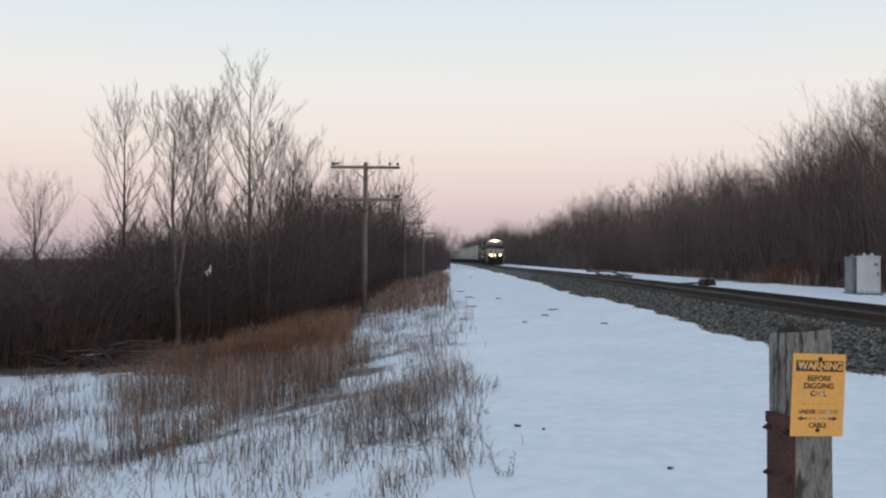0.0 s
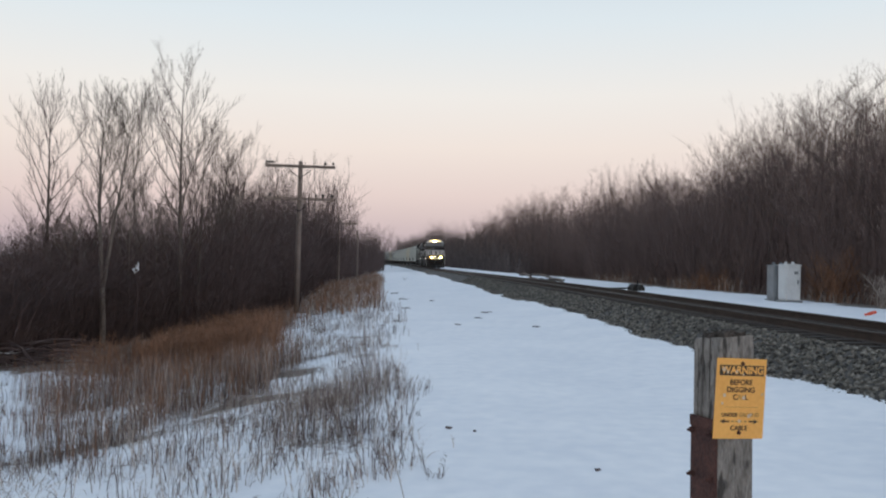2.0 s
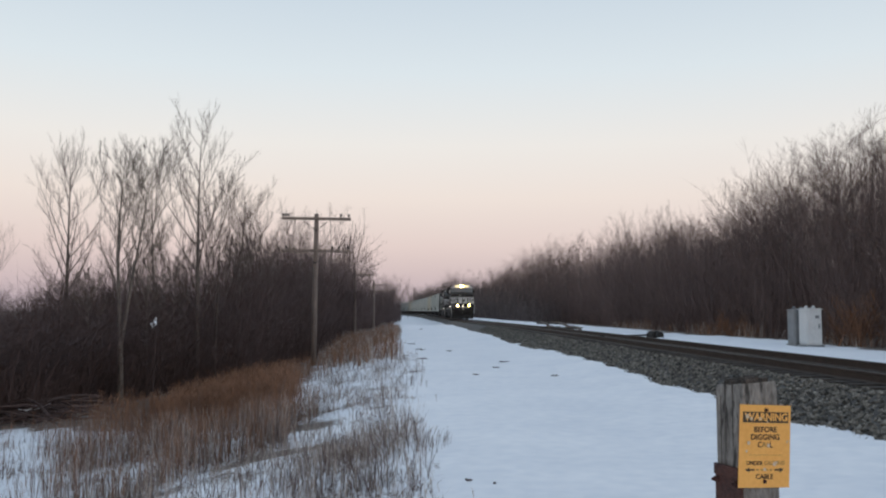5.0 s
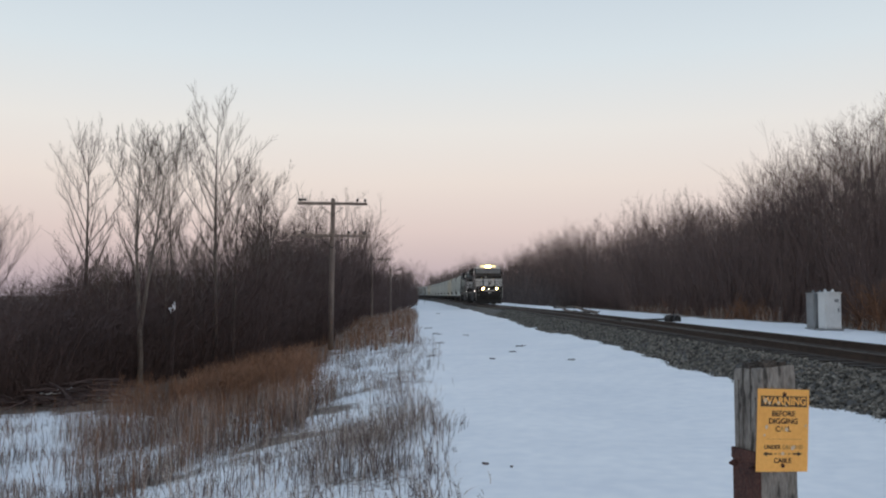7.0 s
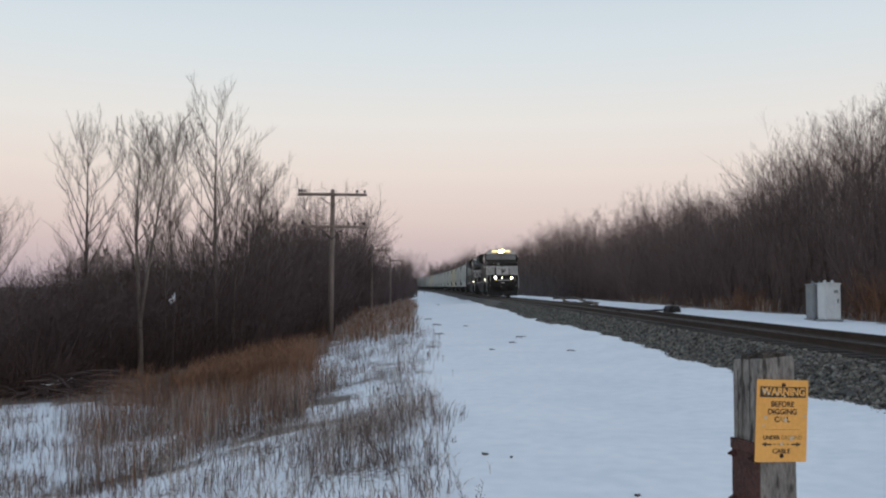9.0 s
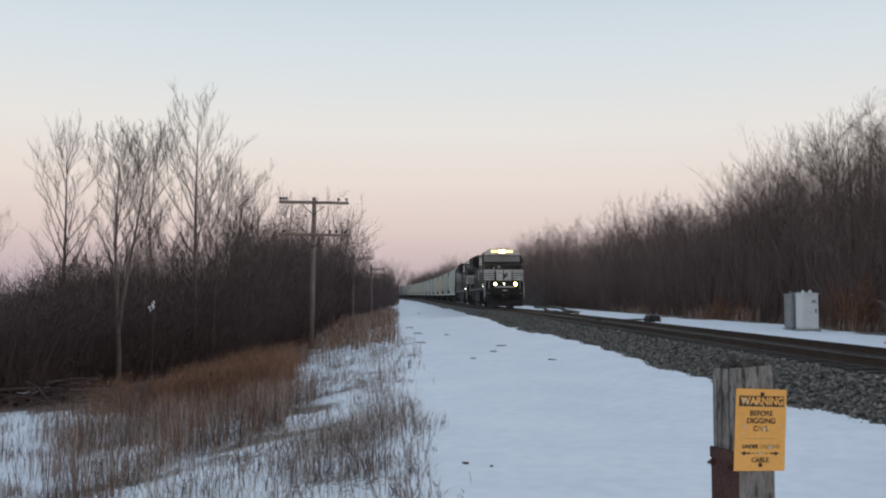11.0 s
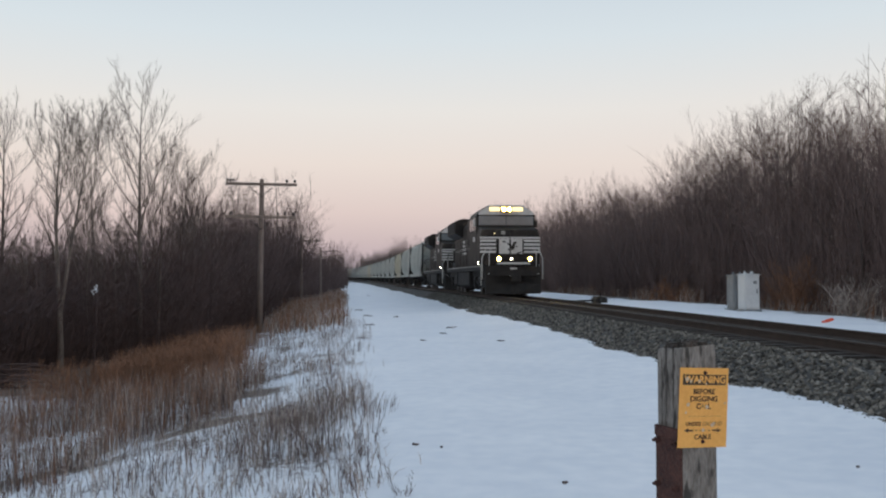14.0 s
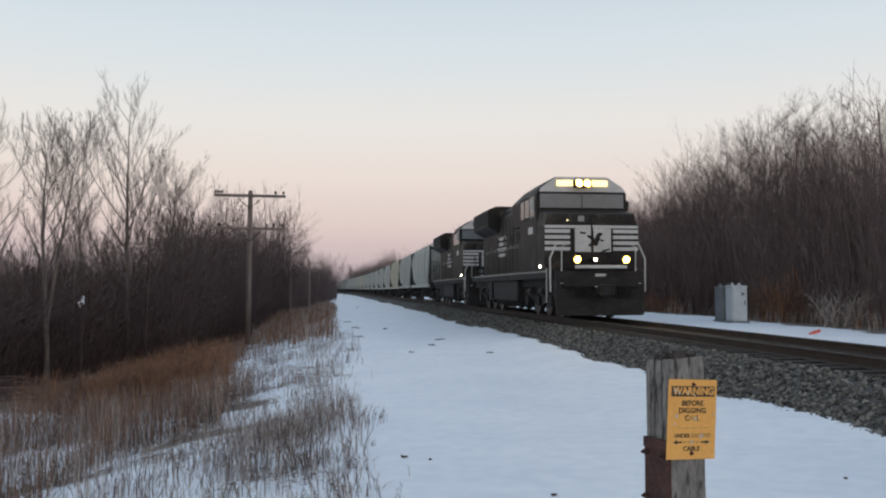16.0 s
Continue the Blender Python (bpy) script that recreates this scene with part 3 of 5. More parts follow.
        for k in range(5):
            y0 = 5.35 + 0.44 * k
            part("grab_iron", Geo().tube([(sx * 0.98, y0, 1.95 + 0.1 * (k % 2)), (sx * 1.03, y0, 2.0 + 0.1 * (k % 2)), (sx * 1.03, y0, 3.05), (sx * 0.98, y0, 3.1)], 0.022, 5), M_HANDRAIL, lo, "pale upright grab iron")
        for k in range(4):
            y0 = 7.75 + 1.44 * k
            part("louvre_panel", Geo().box(min(sx * 0.976, sx * 0.992), max(sx * 0.976, sx * 0.992), y0 + 0.08, y0 + 0.5, 2.85, 3.2), M_GRIME, lo, "grimy louvred panel")
        for k in range(4):
            part("hood_lettering", Geo().box(min(sx * 0.977, sx * 0.983), max(sx * 0.977, sx * 0.983), 10.6, 12.6 - 0.25 * (k % 2), 3.08 - 0.24 * k, 3.22 - 0.24 * k), M_WHITE, lo, "white lettering bar")
        # handrails
        for k in range(8):
            y0 = 5.4 + k * (L - 6.9) / 7
            part("stanchion", Geo().tube([(sx * 1.45, y0, 1.55), (sx * 1.45, y0, 2.55)], 0.02, 6), M_RAILTOP, lo)
        part("handrail", Geo().tube([(sx * 1.45, 5.2, 2.3), (sx * 1.45, 5.5, 2.55), (sx * 1.45, L - 1.4, 2.55), (sx * 1.45, L - 0.9, 2.2)], 0.02, 6), M_RAILTOP, lo)
        part("grab_rail", Geo().tube([(sx * 1.54, 0.7, 0.85), (sx * 1.55, 0.7, 1.9), (sx * 1.32, 0.72, 2.42)], 0.028, 6), M_HANDRAIL, lo)
        part("grab_rail", Geo().tube([(sx * 1.50, 1.35, 0.5), (sx * 1.50, 1.35, 1.6)], 0.022, 6), M_HANDRAIL, lo)
        part("front_rail", Geo().tube([(sx * 1.2, 0.62, 1.5), (sx * 1.2, 0.58, 2.25), (sx * 0.95, 0.58, 2.42)], 0.02, 6), M_HANDRAIL, lo)
        part("air_tank", Geo().tube([(sx * 1.15, 11.6, 1.05), (sx * 1.15, 13.0, 1.05)], 0.2, 10), M_GRIME, lo)
    part("step_light", Geo().box(-1.585, -1.555, 1.9, 2.0, 1.62, 1.72), M_STEP, lo, "small lit step light")
    part("fuel_tank", Geo().prism([(-1.0, 0.25), (1.0, 0.25), (1.42, 0.5), (1.42, 1.26), (-1.42, 1.26), (-1.42, 0.5)], 6.25, 11.2), M_GRIME, lo, bevel=0.05)
    for yc in (3.6, L - 3.6):
        part("bolster", Geo().box(-0.66, 0.66, yc - 2.4, yc + 2.4, 0.24, 1.02), M_GRIME, lo)
        for sx in (-1, 1):
            for dy in (-0.85, 0.85):
                part("brake_cylinder", Geo().tube([(sx * 1.28, yc + dy - 0.25, 0.86), (sx * 1.28, yc + dy + 0.25, 0.86)], 0.13, 8), M_GRIME, lo)
    for sx in (-1, 1):
        part("equipment_box", Geo().box(min(sx * 1.0, sx * 1.46), max(sx * 1.0, sx * 1.46), 11.4, 12.2, 0.55, 1.26), M_GRIME, lo, bevel=0.02)
    part("horn", Geo().tube([(0.3, 5.6, 4.72), (0.3, 5.2, 4.74)], [0.05, 0.09], 8).tube([(0.12, 5.6, 4.72), (0.12, 5.2, 4.74)], [0.05, 0.08], 8).box(0.08, 0.34, 5.56, 5.66, 4.58, 4.74), M_HANDRAIL, lo)
    part("antenna_dome", Geo().tube([(-0.3, 4.0, 4.71), (-0.3, 4.0, 4.82)], [0.22, 0.14], 10), M_WHITE, lo)
    sets = truck_parts(lo, 3.6, (-1.7, 0.0, 1.7), 0.53) + truck_parts(lo, L - 3.6, (-1.7, 0.0, 1.7), 0.53)
    return lo, sets


HOP_L = 15.6


def make_hopper(paint, label):
    L = HOP_L
    ho = thing("hopper_car", label, "hopper car", "hopper cars of the train")
    prof = [(-1.32, 1.25), (1.32, 1.25), (1.52, 1.7), (1.60, 2.4), (1.60, 3.2), (1.50, 3.9), (1.22, 4.35), (0.7, 4.55), (-0.7, 4.55), (-1.22, 4.35), (-1.50, 3.9), (-1.60, 3.2), (-1.60, 2.4), (-1.52, 1.7)]
    hull = Geo()
    n = len(prof)
    rows = []
    for end in (0, 1):
        for inset, full in ((0.0, 0.95), (0.22, 1.0)):
            ring = []
            for x, z in prof:
                y = 0.75 + inset + 2.1 * ease(3.4, 1.25, z)
                ring.append((x * full, y if end == 0 else L - y, z - (0.05 if full < 1 else 0.0)))
            rows.append(ring)
    rows = [rows[0], rows[1], rows[3], rows[2]]
    hull.add([p for ring in rows for p in ring], [tuple(range(n)), tuple(range(4 * n - 1, 3 * n - 1, -1))] + [(j * n + k, (j + 1) * n + k, (j + 1) * n + (k + 1) % n, j * n + (k + 1) % n) for j in range(3) for k in range(n)])
    part("body", hull, paint, ho)
    for end in (0, 1):
        for sx in (-1, 1):
            y0, y1 = (0.62, 2.7) if end == 0 else (L - 0.62, L - 2.7)
            part("slope_brace", Geo().tube([(sx * 1.42, y0, 3.9), (sx * 1.42, y1, 1.4)], 0.05, 5), M_GRIME, ho)
    # end frames take the dark steel colour for the shadow between cars
    for y0, y1 in ((0.55, 1.0), (L - 1.0, L - 0.55)):
        part("end_frame", Geo().box(-1.5, 1.5, y0, y1, 1.05, 1.45).box(-1.5, -1.38, y0, y0 + 0.1, 1.45, 4.2).box(1.38, 1.5, y0, y0 + 0.1, 1.45, 4.2).box(-1.4, 1.4, y0, y0 + 0.08, 3.9, 4.05), M_GRIME, ho)
    for sx in (-1, 1):
        part("side_sill", Geo().box(min(sx * 1.36, sx * 1.58), max(sx * 1.36, sx * 1.58), 0.6, L - 0.6, 1.12, 1.36), paint, ho)
        part("ladder", Geo().tube([(sx * 1.62, 0.75, 1.1), (sx * 1.62, 0.75, 4.1)], 0.02, 5).tube([(sx * 1.62, 1.15, 1.1), (sx * 1.62, 1.15, 4.1)], 0.02, 5), M_HANDRAIL, ho)
        for y in [2.95 + q * (L - 5.9) / 4 for q in range(5)]:
            rib = Geo()
            pts = [(sx * (abs(x) + 0.035), z) for x, z in prof[2:7]]
            rib.tube([(x, y, z) for x, z in pts], 0.06, 5)
            part("side_post", rib, paint, ho)
    part("running_board", Geo().box(-0.38, 0.38, 0.5, L - 0.5, 4.62, 4.66), M_GRIME, ho)
    for k in range(6):
        part("roof_hatch", Geo().tube([(0, 2.2 + k * (L - 4.4) / 5, 4.55), (0, 2.2 + k * (L - 4.4) / 5, 4.61)], 0.34, 10), paint, ho)
    for y in (L / 2 - 3.3, L / 2, L / 2 + 3.3):
        g = Geo()
        g.add([(-1.3, y - 1.5, 1.28), (1.3, y - 1.5, 1.28), (1.3, y + 1.5, 1.28), (-1.3, y + 1.5, 1.28), (-0.5, y - 0.35, 0.42), (0.5, y - 0.35, 0.42), (0.5, y + 0.35, 0.42), (-0.5, y + 0.35, 0.42)],
              [(0, 1, 2, 3), (7, 6, 5, 4), (0, 4, 5, 1), (1, 5, 6, 2), (2, 6, 7, 3), (3, 7, 4, 0)])
        part("outlet_gate", g, M_GRIME, ho)
    part("coupler", Geo().box(-0.15, 0.15, -0.1, L + 0.1, 0.8, 1.02), M_GRIME, ho)
    truck_parts(ho, 2.0, (-0.88, 0.88), 0.42, heavy=False)
    truck_parts(ho, L - 2.0, (-0.88, 0.88), 0.42, heavy=False)
    return ho


lead, lead_sets = make_locomotive(True)
trail, trail_sets = make_locomotive(False)
hop_a = make_hopper(M_HOPGREY, "grey-green covered hopper car with curved sides")
hop_b = make_hopper(M_HOPTAN, "cream covered hopper car with curved sides")
hoppers = [hop_a]
for k in range(1, 24):
    if k == 2:
        hoppers.append(hop_b)
    else:
        hoppers.append(copy_thing(hop_b if k in (9, 17) else hop_a, pose(0, 0, 0)))

# ---- signal cabinets, switch machine, marker beside the track ----
def make_cabinet(name, label, x, y, w, d, h, paint):
    c = thing(name, label, "cabinet", "signal cabinets")
    c.location = (x, y, ground_z(x, y))
    part("body", Geo().box(-w / 2, w / 2, -d / 2, d / 2, 0.06, h), paint, c, bevel=0.015)
    part("plinth", Geo().box(-w / 2 - 0.05, w / 2 + 0.05, -d / 2 - 0.05, d / 2 + 0.05, -0.25, 0.06), M_CABGREY, c, "grey concrete plinth")
    part("roof_lid", Geo().prism([(-w / 2 - 0.03, h), (w / 2 + 0.03, h), (w / 2 + 0.03, h + 0.03), (0, h + 0.06), (-w / 2 - 0.03, h + 0.03)], -d / 2 - 0.03, d / 2 + 0.03), paint, c)
    dr = part("door", Geo().box(-w / 2 + 0.03, w / 2 - 0.03, -d / 2 - 0.02, -d / 2, 0.12, h - 0.06), paint, c, bevel=0.008)
    part("handle", Geo().box(w / 2 - 0.13, w / 2 - 0.09, -d / 2 - 0.05, -d / 2 - 0.02, h * 0.5, h * 0.5 + 0.14), M_CABGREY, dr)
    part("label_plate", Geo().box(w / 2 - 0.24, w / 2 - 0.10, -d / 2 - 0.026, -d / 2 - 0.02, h - 0.30, h - 0.20), M_CABGREY, dr)
    part("side_door", Geo().box(-w / 2 - 0.02, -w / 2, -d / 2 + 0.04, d / 2 - 0.04, 0.12, h - 0.06), paint, c, bevel=0.008)
    for dx in (-0.14, 0.12):
        part("vent_cap", Geo().tube([(dx, 0, h + 0.03), (dx, 0, h + 0.10), (dx, 0, h + 0.14)], [0.04, 0.06, 0.02], 8), paint, c)
    return c


make_cabinet("signal_cabinet", "white-painted metal signal cabinet standing on snow", 14.27, 29.0, 0.52, 0.60, 1.27, M_CABINET)
make_cabinet("signal_cabinet", "grey metal signal cabinet behind a white one", 14.20, 29.75, 0.50, 0.60, 1.24, M_CABGREY)

sw = thing("switch_machine", "dark low switch machine beside the track", "switch machine")
sw.location = (11.3, 37.2, ground_z(11.3, 37.2) - 0.03)
sw.scale = (1.2, 1.2, 1.5)
part("case", Geo().prism([(-0.22, -0.05), (0.22, -0.05), (0.22, 0.14), (0.14, 0.22), (-0.14, 0.22), (-0.22, 0.14)], -0.35, 0.35), M_GRIME, sw, bevel=0.02)
part("motor", Geo().tube([(0, -0.35, 0.1), (0, -0.6, 0.1)], 0.1, 10), M_GRIME, sw)
part("throw_rod", Geo().tube([(-0.2, 0.1, 0.1), (-2.1, 0.1, 0.06)], 0.03, 6), M_GRIME, sw)
part("lever", Geo().tube([(0.1, 0.2, 0.2), (0.12, 0.24, 0.34)], 0.02, 6), M_GRIME, sw)

fl = thing("marker_post", "small bright orange plastic marker fallen in the snow", "marker")
fl.location = (12.95, 21.7, ground_z(12.95, 21.7))
part("stake", Geo().tube([(-0.2, 0, 0.03), (0.15, 0.05, 0.10)], [0.03, 0.02], 8), M_FLAG, fl)
part("flag", Geo().box(-0.12, 0.12, -0.012, 0.012, 0.02, 0.10, pose(0, 0, 0.02, 0, -14, 8)), M_FLAG, fl)


# ---- siding that leaves the main track ----
def siding_x(y):
    q = max(0.0, y - 30)
    return track_x(y) + 0.3 + (0.0036 * q * q if q < 20 else 1.44 + 0.144 * (q - 20))


def siding_rail(off):
    g = Geo()
    ys = [46 + 1.5 * k for k in range(50)]
    for a, b in zip(ys, ys[1:]):
        p = [(siding_x(y) + off + dx, y, ground_z(siding_x(y), y) + 0.02 + dz) for y in (a, b) for dx, dz in ((-0.07, -0.05), (-0.04, 0.17), (0.04, 0.17), (0.07, -0.05))]
        g.add(p, [(0, 1, 5, 4), (1, 2, 6, 5), (2, 3, 7, 6)])
    r = part("siding_rail", g, M_RAIL)
    tagged(r, "rusty siding rail half buried in snow", "rail", "rails of the siding", "structure")


siding_rail(-0.7525)
siding_rail(0.7525)
g = Geo()
rs = random.Random(5)
for k in range(90):
    y = 46 + k * 0.9
    if noise.noise((0, y * 0.11, 6)) + 0.1 > rs.random() * 0.6:
        m = pose(siding_x(y) + rs.uniform(-0.2, 0.3), y, ground_z(siding_x(y), y), 0, 0, rs.uniform(-3, 3) - 8)
        g.box(-1.3, rs.uniform(0.2, 1.3), -0.12, 0.12, -0.1, 0.08, m)
tagged(part("siding_sleepers", g, M_TIE), "dark siding sleepers showing through snow", "sleepers", kind="stuff")


# ---- telegraph poles ----
def make_pole(x, y, h, arms, lean=0.0, half=1.52, label="weathered wooden telegraph pole with crossarms and glass insulators"):
    p = thing("telegraph_pole", label, "telegraph pole", "telegraph poles along the track")
    z0 = ground_z(x, y)
    p.matrix_basis = pose(x, y, z0, 0, lean, 0)
    part("shaft", Geo().tube([(0, 0, -0.3), (0, 0, h * 0.4), (0.01, 0, h * 0.75), (0, 0, h - 0.03), (0, 0, h)], [0.13, 0.118, 0.105, 0.096, 0.06], 12), M_POLE, p, smooth=True)
    for za, side, pins in arms:
        x0, x1 = {"both": (-half, half), "right": (-0.25, half)}[side]
        arm = part("crossarm", Geo().box(x0, x1, -0.19, -0.09, za - 0.06, za + 0.06), M_POLE, p, bevel=0.01)
        part("brace", Geo().box(-0.02, 0.62, -0.2, -0.19, -0.015, 0.015, pose(0, 0, za - 0.55, 0, -40, 0)), M_GRIME, p)
        if side == "both":
            part("brace", Geo().box(-0.62, 0.02, -0.2, -0.19, -0.015, 0.015, pose(0, 0, za - 0.55, 0, 40, 0)), M_GRIME, p)
        for px in pins:
            ins = Geo().tube([(px, -0.14, za + 0.06), (px, -0.14, za + 0.12)], 0.015, 6)
            ins.tube([(px, -0.14, za + 0.11), (px, -0.14, za + 0.15), (px, -0.14, za + 0.2), (px, -0.14, za + 0.225)], [0.055, 0.06, 0.045, 0.02], 8)
            part("insulator", ins, M_GLASSY, arm, "dark glass insulator")
    return p


make_pole(-3.66, 37.8, 6.66, [(6.42, "both", (-1.45, -1.33, -1.21, 1.08, 1.42)), (5.0, "both", (-1.3, 0.72, 1.02, 1.38))], lean=0.55)
make_pole(-3.45, 70.0, 5.9, [(5.35, "right", (0.9, 1.2, 1.45))], lean=-0.4, label="leaning weathered telegraph pole with a broken crossarm")
make_pole(-2.85, 103.0, 6.0, [(5.5, "right", (1.1, 1.4))], label="far weathered telegraph pole among bare brush")
make_pole(-2.3, 136.0, 6.0, [(5.5, "both", (-1.2, 1.3))], label="far weathered telegraph pole among bare brush")

# ---- warning post ----
post = thing("warning_post", "weathered square timber post with a rusty strap plate", "post")
post.matrix_basis = pose(1.610, 3.91, ground_z(1.612, 3.91), 0, 0, 16)
PZ = ground_z(1.612, 3.91)
H = 1.39 - PZ
g = Geo()
prof = [(-0.095, -0.09), (-0.09, -0.095), (0.088, -0.095), (0.095, -0.088), (0.095, 0.09), (0.088, 0.095), (-0.088, 0.095), (-0.095, 0.088)]
n = len(prof)
rp = random.Random(3)
levels = [(-0.3, 1.02), (0.15, 1.0), (0.45, 1.01), (0.8, 0.99), (1.0, 1.0), (H - 0.06, 0.985), (H - 0.015, 0.96)]
v = [(x * s + rp.uniform(-0.0015, 0.0015), y * s + rp.uniform(-0.0015, 0.0015), z + (rp.uniform(-0.018, 0.012) if z > 1.3 else 0)) for z, s in levels for x, y in [(a * 1.03, b * 1.03) for a, b in prof]]
f = [(j * n + k, j * n + (k + 1) % n, (j + 1) * n + (k + 1) % n, (j + 1) * n + k) for j in range(len(levels) - 1) for k in range(n)]
g.add(v, f + [tuple(range((len(levels) - 1) * n, len(levels) * n))])
part("timber", g, M_POST, post, bevel=0.004)
cap = Geo()
for k in range(16):
    x0, y0 = rp.uniform(-0.085, 0.06), rp.uniform(-0.085, 0.06)
    cap.box(x0, x0 + rp.uniform(0.015, 0.05), y0, y0 + rp.uniform(0.01, 0.04), H - 0.03, H + rp.uniform(-0.012, 0.012), pose(0, 0, 0, rp.uniform(-1, 1), rp.uniform(-1, 1), 0))
part("splintered_top", cap, M_POSTTOP, post, "dark rotten splintered top")
for k, (yy, w, z0, z1) in enumerate(((-0.03, 0.007, 0.9, H - 0.02), (0.02, 0.010, 0.55, H - 0.01), (0.055, 0.005, 0.8, H - 0.08), (-0.065, 0.004, 1.0, H - 0.15))):
    part("check_crack", Geo().box(-0.0975, -0.094, yy, yy + w, z0, z1), M_POSTTOP, post, "dark drying crack")
part("strap_plate", Geo().box(-0.106, -0.096, -0.091, 0.098, -0.2, 0.955), M_RUST, post, "rusty red-brown steel plate", bevel=0.003)
for z0 in (0.885, 0.68, 0.45):
    for yy in (-0.06, 0.075):
        part("bolt", Geo().tube([(-0.104, yy, z0), (-0.125, yy, z0)], 0.014, 6).tube([(-0.12, yy, z0), (-0.14, yy, z0)], 0.007, 6), M_RUST, post)
part("strap_band", Geo().box(-0.112, -0.096, -0.091, 0.1, 0.905, 0.955), M_RUST, post, "dark rusty steel band", bevel=0.003)

# the sign hangs a little askew on the post's face
sign = tagged(new("warning_sign"), "orange-yellow enamel warning sign bolted to a post", "sign")
sign.matrix_basis = post.matrix_basis @ pose(0.014, -0.1015, 1.095 - PZ, 0, 3.2, 0)
SW, SH = 0.278, 0.366
part("plate", Geo().box(-SW / 2, SW / 2, -0.002, 0.001, -SH / 2, SH / 2), M_SIGN, sign, bevel=0.001)


def at_v(q):
    return SH / 2 - q * SH


def letters(text, v, size, mat, squeeze=1.0, x=0.0, lift=0.0035, bold=0.018):
    cu = bpy.data.curves.new("lettering", "FONT")
    cu.body, cu.size, cu.align_x, cu.align_y, cu.extrude, cu.offset = text, size, "CENTER", "CENTER", 0.0003, size * bold
    tmp = bpy.data.objects.new("lettering", cu)
    me = bpy.data.meshes.new_from_object(tmp)
    bpy.data.objects.remove(tmp)
    bpy.data.curves.remove(cu)
    me.materials.append(mat)
    ob = new("lettering", me)
    ob.parent = sign
    ob.matrix_basis = pose(x * 1.07, -lift, at_v(v), 90, 0, 0) @ Matrix.Diagonal((squeeze * 1.07, 1.03, 1, 1))


part("band", Geo().box(-SW * 0.44, SW * 0.45, -0.0032, -0.0021, at_v(0.215), at_v(0.085)), M_INK, sign, "black band of the sign")
letters("WARNING", 0.150, 0.046, M_SIGN, 0.98, 0.004, 0.0040, 0.034)
letters("BEFORE", 0.300, 0.033, M_INK, 1.03)
letters("DIGGING", 0.392, 0.033, M_INK, 1.06)
letters("C", 0.485, 0.033, M_INK, 1.0, -0.028)
letters("A", 0.485, 0.033, M_WORN, 1.0, -0.006)
letters("L", 0.485, 0.033, M_WORN, 1.0, 0.014)
letters("L", 0.485, 0.033, M_INK, 1.0, 0.030)
letters("UNDER", 0.705, 0.025, M_INK, 0.98, -0.052)
letters("GROUND", 0.705, 0.025, M_WORN, 0.98, 0.050)
letters("CABLE", 0.868, 0.029, M_INK, 1.05)
part("rule", Geo().box(-SW * 0.32, SW * 0.36, -0.0032, -0.0021, at_v(0.609), at_v(0.604)), M_WORN, sign)
for sx in (-1, 1):
    zc = at_v(0.785)
    a = Geo().box(min(sx * 0.055, sx * 0.082), max(sx * 0.055, sx * 0.082), -0.0034, -0.0021, zc - 0.0035, zc + 0.0035)
    a.add([(sx * 0.082, -0.0034, zc - 0.010), (sx * 0.106, -0.0034, zc), (sx * 0.082, -0.0034, zc + 0.010), (sx * 0.082, -0.0021, zc - 0.010), (sx * 0.106, -0.0021, zc), (sx * 0.082, -0.0021, zc + 0.010)],
          [(0, 1, 2), (5, 4, 3), (0, 3, 4, 1), (1, 4, 5, 2), (2, 5, 3, 0)])
    part("arrow", a, M_INK, sign)
dash = Geo()
for x0 in (-0.045, -0.022, 0.004, 0.028):
    dash.box(x0, x0 + 0.014, -0.0034, -0.0021, at_v(0.785) - 0.003, at_v(0.785) + 0.003)
part("dash", dash, M_WORN, sign)
for v0 in (0.062, 0.925):
    part("bolt", Geo().tube([(0.002, -0.001, at_v(v0)), (0.002, -0.010, at_v(v0))], [0.010, 0.007], 8), M_RUST, sign)
for sx0, v0, r in ((-0.10, 0.14, 0.014), (-0.078, 0.17, 0.010), (-0.03, 0.165, 0.010), (0.052, 0.715, 0.013), (0.0, 0.78, 0.011), (0.018, 0.49, 0.012), (-0.09, 0.46, 0.012), (0.01, 0.20, 0.006), (0.06, 0.70, 0.010), (-0.10, 0.56, 0.008)):
    part("wear_spot", Geo().tube([(sx0, -0.0042, at_v(v0)), (sx0, -0.0045, at_v(v0))], r * 0.8, 7), M_SCRATCH, sign)


